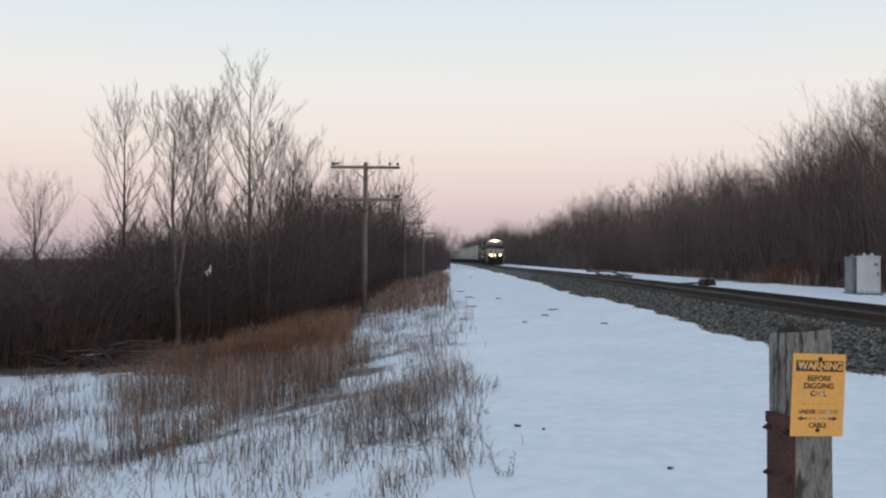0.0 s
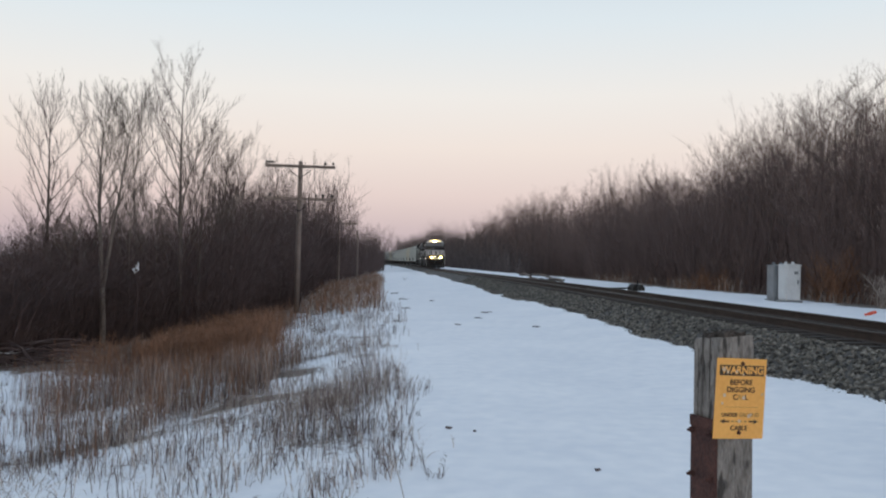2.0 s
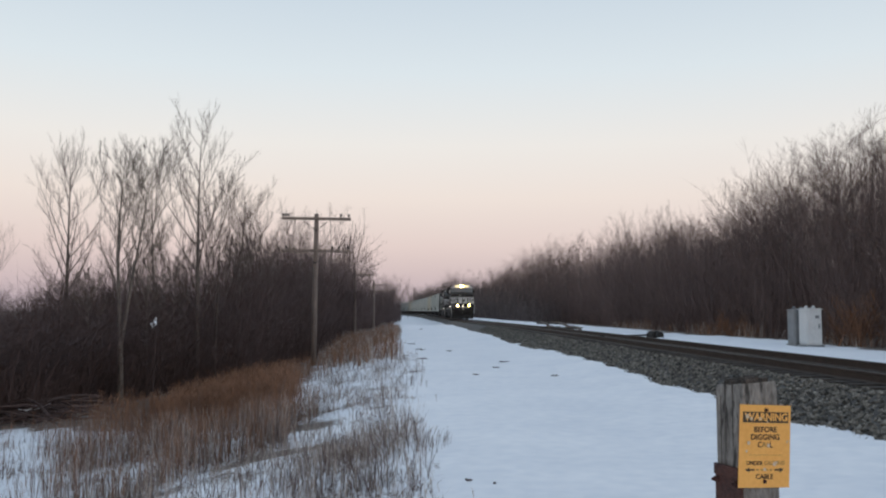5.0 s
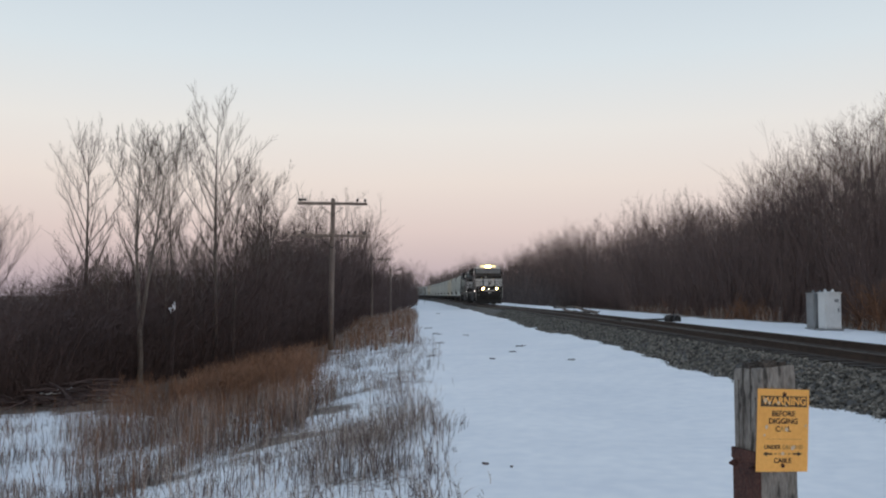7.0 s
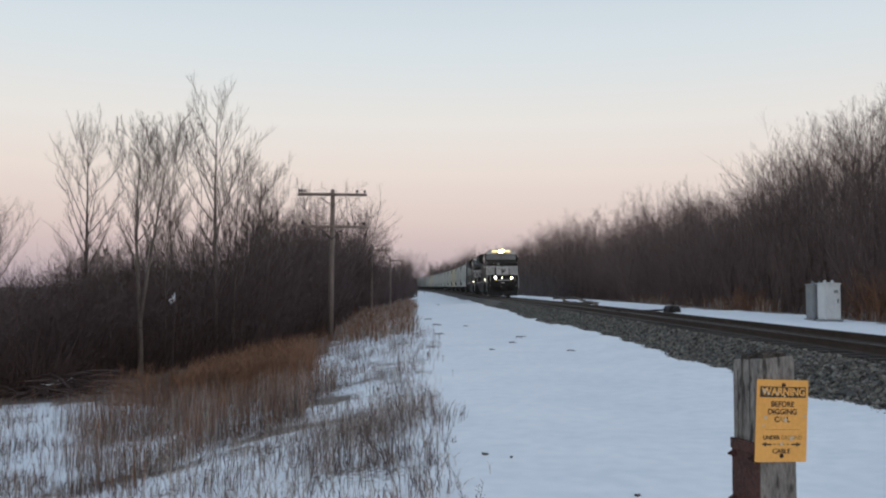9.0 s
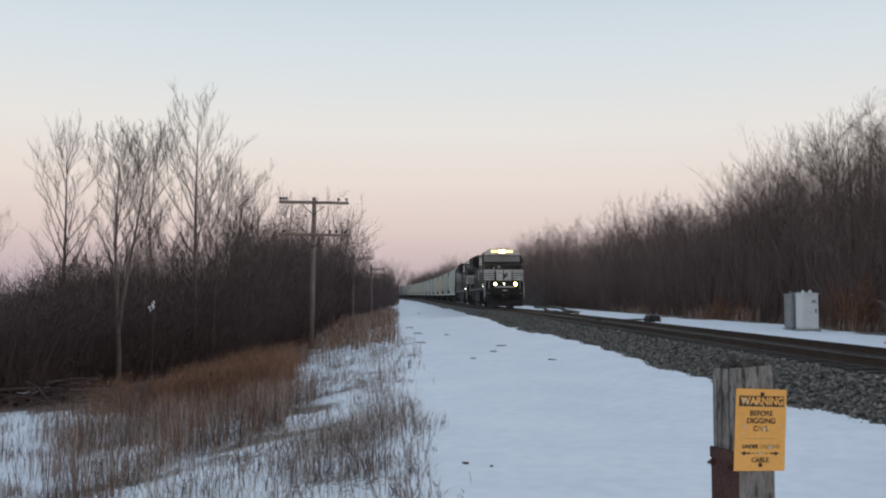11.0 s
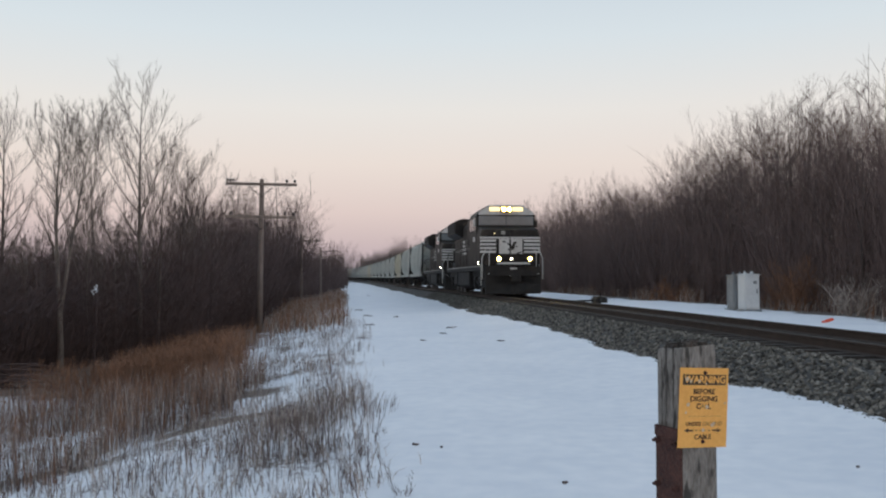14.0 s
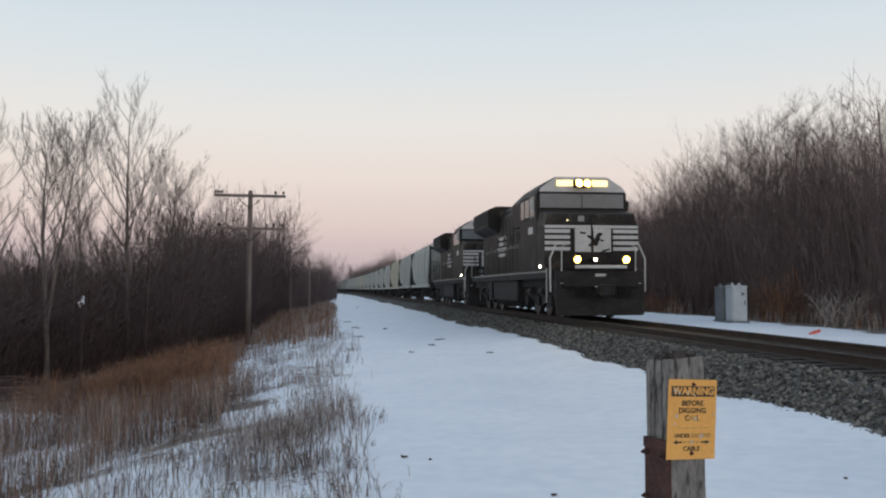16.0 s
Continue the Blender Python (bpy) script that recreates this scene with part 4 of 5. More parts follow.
# ---- bare trees and brush ----
def grow(seed, h, r0, plan, lean=(0, 0), wiggle=0.06, thin=1.0, airy=False):
    """A bare tree. plan: for each order of branching (children, first height, angle, length share, upward pull, segments, sides).
    Returns the wood of the first two orders and of the rest."""
    rg = random.Random(seed)
    big, small = Geo(), Geo()
    if airy:
        wiggle *= 0.6

    def limb(p, d, length, r, order):
        wg = wiggle * (0.35, 0.7, 0.75, 0.7)[order]
        kids, first, angle, share, pull, segs, sides = plan[order]
        pts, rad, q, dd = [p.copy()], [r], p.copy(), d.copy()
        for k in range(segs):
            dd = (dd + Vector((rg.gauss(0, wg), rg.gauss(0, wg), pull / segs + rg.gauss(0, wg * 0.6)))).normalized()
            q = q + dd * (length / segs)
            pts.append(q.copy())
            rad.append(max(r * (1 - (0.96 if airy and order == 0 else 0.85) * (k + 1) / segs), 0.0022 * thin))
        (big if order < 2 else small).tube(pts, rad, sides, caps=False)
        if order + 1 >= len(plan):
            return
        if airy and order:
            usual = h * plan[0][3] * 0.62 * (1.0 if order == 1 else plan[1][3] * 0.62)
            kids = max(2, min(kids + 2, round(kids * length / usual)))
        spin, crown = rg.uniform(0, 6.28), airy and order == 0 and sides == 8
        for k in range(kids):
            u = first + (1 - first) * (k + rg.random()) / kids
            i = min(int(u * segs), segs - 1)
            fr = u * segs - i
            base = pts[i].lerp(pts[i + 1], fr)
            ax = (pts[i + 1] - pts[i]).normalized()
            if airy and order == 0:
                turn = spin + 2.4 * k + rg.gauss(0, 0.35)
                side = Vector((math.cos(turn), math.sin(turn), 0))
            else:
                side = Vector((rg.gauss(0, 1), rg.gauss(0, 1), rg.gauss(0, 0.5) + (0.0, 0.7, 0.9)[order]))
            side = (side - ax * side.dot(ax)).normalized()
            an = radians(angle * rg.uniform(0.75, 1.25))
            cd = ax * math.cos(an) + side * math.sin(an)
            fan = (0.42 + 0.5 * math.sin(math.pi * min(1.0, u) ** 1.5)) if crown else (1.12 - 0.75 * u)
            cl = length * share * ((1.05 - 0.55 * u) if airy and order else fan) * rg.uniform(0.75, 1.25)
            limb(base, cd, cl, max(rad[i] * (0.42, 0.5, 0.6)[order], (0.010, 0.0055, 0.0038)[order] * thin), order + 1)

    limb(Vector((0, 0, -0.2)), Vector((lean[0], lean[1], 1)).normalized(), h, r0, 0)
    return big, small


POPLAR = [(25, 0.24, 38, 0.34, 0.38, 12, 8), (7, 0.22, 31, 0.44, 0.45, 6, 5), (5, 0.2, 27, 0.55, 0.35, 3, 3), (0, 0, 0, 0, 0.3, 2, 3)]
BROAD = [(15, 0.16, 40, 0.66, 0.45, 8, 6), (9, 0.2, 36, 0.52, 0.5, 4, 4), (7, 0.1, 32, 0.58, 0.35, 2, 3), (0, 0, 0, 0, 0.3, 1, 3)]
ROUND = [(16, 0.26, 48, 0.52, 0.40, 8, 6), (10, 0.22, 40, 0.50, 0.35, 4, 4), (7, 0.15, 36, 0.55, 0.25, 2, 3), (0, 0, 0, 0, 0.2, 1, 3)]


def make_tree(name, label, seed, h, r0, plan, bark, lean=(0, 0), group="", twin=None, twig=None):
    t = thing(name, label, "tree", group)
    big, small = grow(seed, h, r0, plan, lean, airy=True)
    if twin:
        b2, s2 = grow(seed + 50, h * twin[0], r0 * 0.85, plan, twin[1], airy=True)
        big.add(b2.v, b2.f), small.add(s2.v, s2.f)
        big.v = [(x, y, z + twin[2]) for x, y, z in big.v]
        small.v = [(x, y, z + twin[2]) for x, y, z in small.v]
        big.tube([(0.05, 0, -0.2), (0.03, 0, twin[2] * 0.5), (0, 0, twin[2] * 0.9), (0.02, 0, twin[2] + 0.1)], [r0 * 1.3, r0 * 1.12, r0 * 1.12, r0 * 0.6], 8)
    part("trunk", big, bark, t, smooth=True)
    part("crown", small, twig or (M_BARK if bark is M_BARKPALE else M_TWIG), t, "fine bare twigs")
    return t


def put(ob, az, r, turn=0.0, sz=1.0, sxy=1.0, copy=False):
    x, y = r * math.sin(radians(az)), r * math.cos(radians(az))
    m = pose(x, y, ground_z(x, y), 0, 0, turn)
    if copy:
        ob = copy_thing(ob, m)
    else:
        ob.matrix_basis = m
    ob.scale = (sxy, sxy, sz)
    return ob


LT = "bare tall young tree with steep grey branches"
put(make_tree("bare_tree", "bare young tree with slender grey trunk over brush", 11, 7.9, 0.11, POPLAR, M_BARK, (0.01, 0), "bare trees beside the field"), -20.7, 34)
put(make_tree("bare_tree", "bare pale-barked tree forking low into two trunks", 12, 5.1, 0.07, POPLAR, M_BARKPALE, (-0.05, 0.05), "bare trees beside the field", twin=(1.05, (0.15, 0.02), 1.7)), -17.55, 25.0)
put(make_tree("bare_tree", "tallest bare tree with a dense fan-shaped crown", 13, 8.35, 0.11, POPLAR, M_BARK, (0.01, 0), "bare trees beside the field"), -12.95, 28.6)
put(make_tree("bare_tree", "slender bare tree beside a taller one", 14, 6.6, 0.062, POPLAR, M_BARK, (0.03, 0), "bare trees beside the field"), -11.9, 29.2)
put(make_tree("bare_tree", "bare tree leaning outward over brush", 15, 7.6, 0.09, POPLAR, M_BARK, (0.20, 0.0), "bare trees beside the field"), -11.5, 38.5)
put(make_tree("bare_tree", "bare spreading tree behind the brush", 16, 9.6, 0.13, ROUND, M_BARK, (0.0, 0.0), "bare trees beside the field", twig=M_WOODTWIG), -4.4, 66)
put(make_tree("bare_tree", "thin bare sapling rising out of brush", 18, 7.4, 0.06, POPLAR, M_BARK, (-0.05, 0.0), "bare trees beside the field"), -15.4, 33)
put(make_tree("bare_tree", "thin bare tree rising out of dense brush", 19, 6.8, 0.07, BROAD, M_BARK, (0.05, 0.0), "bare trees beside the field"), -9.4, 44)
put(make_tree("bare_tree", "thin bare tree behind a telegraph pole", 20, 7.3, 0.075, BROAD, M_BARK, (0.02, 0.0), "bare trees beside the field"), -7.3, 52)
put(make_tree("bare_tree", "small distant bare tree on the field edge", 17, 8.2, 0.11, BROAD, M_BARK, (0.0, 0.0), "bare trees beside the field"), -25.7, 72)

wood = [make_tree("woodland_tree", "bare broad woodland tree with dense brown twigs", 31 + k, 11.0 + 0.5 * k, 0.13, ROUND if k % 2 else BROAD, M_BARK, (0.03 * (k - 2), 0.02), "bare trees of the wood", twig=M_WOODTWIG) for k in range(5)]


def make_shrub(seed, h, mat=None, label="leafless dark thicket shrub with tangled stems", many=11):
    t = thing("bare_shrub", label, "shrub", "bare shrubs of the thickets")
    rg = random.Random(seed)
    stems, twigs = Geo(), Geo()
    plan = [(9, 0.12, 44, 0.5, 0.1, 3, 3), (5, 0.1, 45, 0.55, 0.2, 1, 3), (0, 0, 0, 0, 0.1, 1, 3)]
    for k in range(many):
        a = rg.uniform(0, 6.28)
        b, s = grow(seed * 40 + k, h * rg.uniform(0.6, 1.05), 0.03, plan, (0.42 * math.cos(a), 0.42 * math.sin(a)), 0.12)
        o = (0.7 * rg.gauss(0, 0.5), 0.7 * rg.gauss(0, 0.5))
        stems.add([(p[0] + o[0], p[1] + o[1], p[2]) for p in b.v], b.f)
        twigs.add([(p[0] + o[0], p[1] + o[1], p[2]) for p in s.v], s.f)
    stems.add(twigs.v, twigs.f)
    tagged(part("tangle", stems, mat or M_TWIG, t), kind="stuff")
    return t


shrubs = [make_shrub(61 + k, 4.2 + 0.4 * k) for k in range(4)]
wood_shrubs = [make_shrub(81 + k, 4.2 + 0.4 * k, M_WOODTWIG, "leafless brown shrub under the wood") for k in range(4)]
used = set()


def plant(pool, az, r, s=1.0, sxy=None):
    i = rr.randrange(len(pool))
    turn = rr.uniform(0, 360)
    first = (id(pool), i) not in used
    used.add((id(pool), i))
    return put(pool[i], az, r, turn, s, sxy or s, not first)


rr = random.Random(77)
WOOD_HEIGHT = [max(v.co.z for c in t.children for v in c.data.vertices) for t in wood]


def plant_top(az, r, top, widen=1.0):
    """A woodland tree whose top stands at the height top over the eye's zero."""
    i = rr.randrange(len(wood))
    x, y = r * math.sin(radians(az)), r * math.cos(radians(az))
    s = (top - ground_z(x, y)) / WOOD_HEIGHT[i]
    first = (id(wood), i) not in used
    used.add((id(wood), i))
    return put(wood[i], az, r, rr.uniform(0, 360), s, s * widen, not first)


def thick_top(az):
    """Height of the thicket's top over the eye level, as a slope, by bearing."""
    return float(np.interp(az, [-40, -27, -22, -17, -14, -11.5, -9, -6, -3.5, -1.5, 0.5], [0.02, 0.015, 0.035, 0.057, 0.052, 0.09, 0.122, 0.112, 0.085, 0.045, 0.025]))


# thicket beside the field: near rows, then rows behind
for k in range(90):
    az = rr.uniform(-38, -0.5)
    near = float(np.interp(az, [-38, -22, -16, -10, -6.0, -3.5, -2.0, -0.5], [23, 24, 28.5, 34, 46, 76, 100, 140]))
    r = near + rr.random() ** 1.6 * near * 0.9
    top = EYE + r * thick_top(az) * rr.uniform(0.75, 1.0) + 0.8
    s = top / 4.9
    plant(shrubs, az, r, max(0.45, s), max(0.8, min(s, 1.5)))
# the wood on the far side of the track: understorey
for k in range(85):
    y = 14 + 190 * rr.random() ** 1.5
    x = track_x(y) - 8.3 + 17.4 + wood_gap(y) + rr.random() ** 1.5 * 12
    plant(wood_shrubs, math.degrees(math.atan2(x, y)), math.hypot(x, y), rr.uniform(1.0, 1.75), rr.uniform(1.0, 1.6))
for k in range(34):
    y = 22 + 62 * (k + rr.random()) / 34
    x = track_x(y) - 8.3 + rr.uniform(20, 30)
    plant(wood_shrubs, math.degrees(math.atan2(x, y)), math.hypot(x, y), rr.uniform(1.55, 2.1), rr.uniform(1.2, 1.6))
put(make_shrub(71, 2.0, M_REED, "rust-brown leafless bush at the foot of the wood", 16), 28.7, 33.5, 0, 1.0, 1.25)
put(make_shrub(72, 1.5, M_REED, "rust-brown low bush near a signal cabinet", 14), 21.5, 43.0, 0, 0.9, 1.2)
put(make_shrub(73, 1.6, M_STRAW, "pale straw-coloured bush at the foot of the wood", 14), 32.5, 30.0, 0, 0.9, 1.2)
WOOD_TOP = ([4, 7, 8.2, 10.1, 12.3, 14.1, 15.6, 17.9, 19.3, 20.8, 22.6, 23.1, 24.9, 27.0, 28.6, 30.6, 31.9, 32.8, 36, 45],
            [0.045, 0.060, 0.074, 0.092, 0.095, 0.102, 0.120, 0.131, 0.116, 0.122, 0.124, 0.160, 0.180, 0.203, 0.220, 0.226, 0.195, 0.207, 0.205, 0.2])
# and its trees
for k in range(56):
    y = 24 + 250 * (k + rr.random()) / 56 * (0.55 + 0.45 * k / 56)
    x = track_x(y) - 8.3 + 19.5 + 0.7 * wood_gap(y) + rr.uniform(0, 13)
    az = math.degrees(math.atan2(x, y))
    slope = float(np.interp(az, *WOOD_TOP))
    r = math.hypot(x, y)
    plant_top(az, r, EYE + slope * r * rr.uniform(0.72, 1.0), rr.uniform(0.9, 1.15))


for az, r, q in ((23.6, 50, 0.150), (24.3, 53, 0.165), (25.0, 49, 0.172), (25.8, 51, 0.185), (26.6, 47, 0.193), (27.3, 52, 0.20), (28.1, 46, 0.212), (28.9, 50, 0.218),
                 (29.7, 46, 0.224), (30.5, 49, 0.222), (31.9, 45, 0.19), (32.8, 44, 0.203), (33.7, 47, 0.203), (35.2, 42, 0.20), (37.5, 42, 0.2),
                 (22.3, 58, 0.118), (21.2, 62, 0.118), (20.2, 66, 0.117), (19.0, 70, 0.110), (17.9, 70, 0.131), (17.2, 72, 0.12), (15.6, 90, 0.120), (14.6, 98, 0.102),
                 (13.4, 107, 0.096), (12.2, 118, 0.095), (11.2, 128, 0.088), (10.1, 142, 0.092), (9.1, 157, 0.080), (8.2, 175, 0.073), (7.2, 200, 0.06), (6.3, 230, 0.055), (5.2, 270, 0.052)):
    plant_top(az, r, EYE + q * r, 1.3 if az > 23 else 1.0)


for az, r, q in ((3.2, 260, 0.044), (3.8, 240, 0.052), (4.4, 225, 0.049), (2.6, 285, 0.037), (1.9, 305, 0.032), (1.2, 330, 0.029), (0.2, 180, 0.043), (-0.5, 165, 0.044), (-1.3, 150, 0.05), (0.7, 240, 0.034)):
    plant_top(az, r, EYE + q * r, 1.1)

# pale saplings among the dark brush
for k, (az, r, h) in enumerate(((-15.9, 27.5, 4.6), (-14.3, 29.0, 4.2), (-10.6, 33.5, 5.2), (-9.3, 36.0, 5.0), (-8.2, 38.0, 4.6), (-6.7, 43.0, 5.0), (-19.2, 25.5, 3.4))):
    put(make_tree("bare_tree", "thin pale sapling standing among dark brush", 140 + k, h, 0.045, POPLAR, M_BARKPALE, (0.05 * (k % 3 - 1), 0.02), "bare trees beside the field"), az, r)


def make_tangle(name, label, seed, count, where, hmin, hmax, mat, thick=0.0055, sway=0.55, twigs=4):
    """Undergrowth that nobody could count: crossing, arching stems in one mesh."""
    rg = random.Random(seed)
    g = Geo()
    for k in range(count):
        x, y, hs = where(rg)
        h = rg.uniform(hmin, hmax) * hs
        z = ground_z(x, y)
        lc = min(h, 2.6)
        lx, ly = rg.gauss(0, sway) * lc, rg.gauss(0, sway) * lc
        th = thick * rg.uniform(0.5, 1.5) * (1 + math.hypot(x, y) / 90)
        p = [Vector((x, y, z - 0.1)), Vector((x + lx * 0.35, y + ly * 0.35, z + h * 0.6)), Vector((x + lx, y + ly, z + h * rg.uniform(0.8, 1.0)))]
        g.tube(p, [th, th * 0.7, th * 0.2], 3, caps=False)
        for j in range(twigs):
            u = rg.uniform(0.2, 0.98)
            b = p[0].lerp(p[1], u / 0.6) if u < 0.6 else p[1].lerp(p[2], (u - 0.6) / 0.4)
            e = b + Vector((rg.gauss(0, 0.3), rg.gauss(0, 0.3), rg.gauss(0.10, 0.16))) * lc
            tw = th * 0.7
            g.add([b + Vector((tw, 0, 0)), b - Vector((tw * 0.5, tw, 0)), b - Vector((tw * 0.5, -tw, 0)), e], [(0, 1, 3), (1, 2, 3), (2, 0, 3)])
    me = g.mesh(name, mat)
    return tagged(new(name, me), label, "undergrowth", kind="stuff")


def left_spot(rg):
    az = rg.uniform(-40, 0.2)
    near = float(np.interp(az, [-40, -22, -16, -10, -6.0, -3.5, -2.0, -0.5, 0.2], [21.5, 22.5, 26, 30, 43, 73, 96, 130, 160]))
    r = near + rg.random() ** 1.5 * near * 0.7
    hs = (EYE + 0.8 + r * thick_top(az) * 0.75) / 4.0
    return r * math.sin(radians(az)), r * math.cos(radians(az)), max(0.3, hs)


def right_spot(rg):
    y = 12 + 230 * rg.random() ** 1.4
    return track_x(y) - 8.3 + 16.6 + wood_gap(y) + rg.random() ** 1.3 * 16, y, 1.0 + y / 200 + 0.25 * ease(80, 40, y) * rg.random()


make_tangle("undergrowth", "dark tangled brush of bare stems", 5, 24000, left_spot, 0.9, 4.0, M_TWIG)
make_tangle("undergrowth", "brown tangled brush at the foot of the wood", 6, 17000, right_spot, 1.0, 6.0, M_WOODTWIG)


def sapling_spot(rg):
    y = 26 + 190 * rg.random() ** 1.3
    x = track_x(y) - 8.3 + 19.0 + wood_gap(y) + 12 * rg.random()
    r = math.hypot(x, y)
    return x, y, (EYE + 0.4 + r * float(np.interp(math.degrees(math.atan2(x, y)), *WOOD_TOP))) / 10.0


def far_spot(rg):
    """Woods that close the view at the end of the line and behind both sides."""
    q = rg.random()
    if q < 0.4:
        y = rg.uniform(330, 480)
        x = rg.uniform(-60, 50)
        if abs(x - track_x(y)) < 6:
            x += 12 if x > track_x(y) else -12
        return x, y, 1.2 * (0.75 + 0.8 * noise.noise((x * 0.06, y * 0.03, 2)))
    if q < 0.7:
        y = rg.uniform(90, 360)
        return track_x(y) - 8.3 - rg.uniform(0.5 if y > 150 else 6, 40), y, 0.62
    y = rg.uniform(120, 420)
    x = track_x(y) - 8.3 + 18 + 40 * rg.random() ** 1.7
    return x, y, 1.1 * (0.8 + 0.7 * noise.noise((x * 0.07, y * 0.05, 9)))


make_tangle("undergrowth", "crowded bare saplings of the brown wood", 7, 3000, sapling_spot, 4.5, 8.6, M_WOODTWIG, 0.010, 0.14, 9)
make_tangle("far_woods", "distant hazy brown winter woods", 9, 16000, far_spot, 3.5, 9.5, M_FARWOOD, 0.020)


def end_spot(rg):
    """The stand of trees that closes the view where the line curves away."""
    y, x = rg.uniform(300, 420), rg.uniform(-45, 42)
    if abs(x - track_x(y)) < 6:
        x += 12 if x > track_x(y) else -12
    return x, y, 0.85 + 0.35 * noise.noise((x * 0.06, y * 0.02, 4)) + 0.25 * ease(-10, 25, x) - 0.35 * ease(-8, -30, x)


make_tangle("far_woods", "distant dark stand of trees where the line curves", 10, 5200, end_spot, 7.0, 13.5, M_FARWOOD, 0.020, 0.10, 7)


# ---- grasses and weeds ----
def make_blades(name, label, seed, count, where, hmin, hmax, width, mat, bend=0.25, plume=0, twig=0):
    rg = random.Random(seed)
    g = Geo()
    V, F = g.v, g.f
    for k in range(count):
        x, y, hs = where(rg)
        z = ground_z(x, y) - 0.03
        h = rg.uniform(hmin, hmax) * hs
        a = rg.uniform(0, 6.28)
        w = width * rg.uniform(0.6, 1.4)
        wx, wy = w * math.cos(a), w * math.sin(a)
        bx, by = rg.gauss(0, bend) * h, rg.gauss(0, bend) * h
        o = len(V)
        V += [(x - wx, y - wy, z), (x + wx, y + wy, z), (x + bx * 0.35 + wx * 0.8, y + by * 0.35 + wy * 0.8, z + h * 0.6), (x + bx * 0.35 - wx * 0.8, y + by * 0.35 - wy * 0.8, z + h * 0.6), (x + bx, y + by, z + h)]
        F += [(o, o + 1, o + 2, o + 3), (o + 3, o + 2, o + 4)]
        for j in range(plume):
            u = rg.uniform(0.72, 1.0)
            px, py, pz = x + bx * u * u, y + by * u * u, z + h * u
            dx, dy, dz = rg.gauss(0, 0.09), rg.gauss(0, 0.09), rg.uniform(0.0, 0.14)
            o = len(V)
            V += [(px - wx * 0.7, py - wy * 0.7, pz), (px + wx * 0.7, py + wy * 0.7, pz), (px + dx, py + dy, pz + dz)]
            F += [(o, o + 1, o + 2)]
        for j in range(twig):
            u = rg.uniform(0.4, 0.95)
            px, py, pz = x + bx * u * u, y + by * u * u, z + h * u
            dx, dy, dz = rg.gauss(0, 0.10) * h, rg.gauss(0, 0.10) * h, rg.uniform(0.05, 0.2) * h
            o = len(V)
            V += [(px - wx * 0.6, py - wy * 0.6, pz), (px + wx * 0.6, py + wy * 0.6, pz), (px + dx, py + dy, pz + dz)]
            F += [(o, o + 1, o + 2)]
    me = g.mesh(name, mat)
    return tagged(new(name, me), label, "grass", kind="stuff")


def polar(az, r):
    return r * math.sin(radians(az)), r * math.cos(radians(az))


def reed_spot(rg):
    while True:
        az, r = rg.uniform(-20.5, -3.5), rg.uniform(16.5, 28)
        x, y = polar(az, r)
        lo = float(np.interp(az, [-20.5, -17, -12, -8, -5.3], [17.2, 17.0, 17.0, 16.6, 17.4]))
        hi = float(np.interp(az, [-20.5, -17, -12, -8, -5.3], [19, 21, 24, 27, 28]))
        xe = -1.9 - 0.08 * (y - 17) + 0.9 * noise.noise((x * 0.3, y * 0.35, 71))
        f = min(ease(-20.8, -17.5, az), ease(xe, xe - 1.9, x), ease(lo, lo + 1.5, r) + 0.15, ease(hi, hi - 2.5, r))
        if lo < r < hi and rg.random() < f and noise.noise((x * 0.45, y * 0.45, 2)) + 0.35 > rg.random() * 0.8:
            return x, y, 0.85 + 0.35 * noise.noise((x * 0.3, y * 0.3, 8))


def reed_far(rg):
    while True:
        y, x = rg.uniform(27, 80), rg.uniform(-4.0, 0.9)
        edge = 0.4 + 0.6 * noise.noise((x * 0.2, y * 0.25, 61))
        if rg.random() < min(ease(28, 34, y), ease(edge, edge - 1.2, x), ease(-0.095 * y, -0.06 * y, x)) * (0.5 + noise.noise((x * 0.6, y * 0.3, 4))):
            break
    return x, y, 0.8 + 0.4 * noise.noise((x * 0.5, y * 0.3, 8))


def stalk_spot(rg):
    while True:
        az, r = rg.uniform(-29, -5.2), rg.uniform(9.6, 18.5)
        x, y = polar(az, r)
        lo = float(np.interp(az, [-29, -23, -18, -15, -12, -6], [12.5, 11.0, 10.2, 11.2, 11.9, 12.2])) + 0.5 * noise.noise((x * 0.8, y * 0.3, 23))
        f = 1.6 * noise.noise((x * 0.9, y * 0.5, 21)) + 0.2 - 0.45 * ease(-18, -23, az)
        if r > lo and f > rg.random() * 0.7 and x < -1.35 + 0.8 * noise.noise((x * 0.4, y * 0.5, 81)):
            return x, y, 0.8 + 0.4 * noise.noise((x * 0.5, y * 0.5, 18))


def edge_spot(rg):
    while True:
        y = rg.uniform(7, 34)
        x = rg.uniform(-3.0, 0.75)
        if 1.7 * noise.noise((x * 1.1, y * 0.7, 31)) + 0.12 - 0.5 * ease(0.0, 0.75, x) > rg.random() * 0.7:
            return x, y, 0.9 + 0.5 * noise.noise((x, y * 0.6, 18))


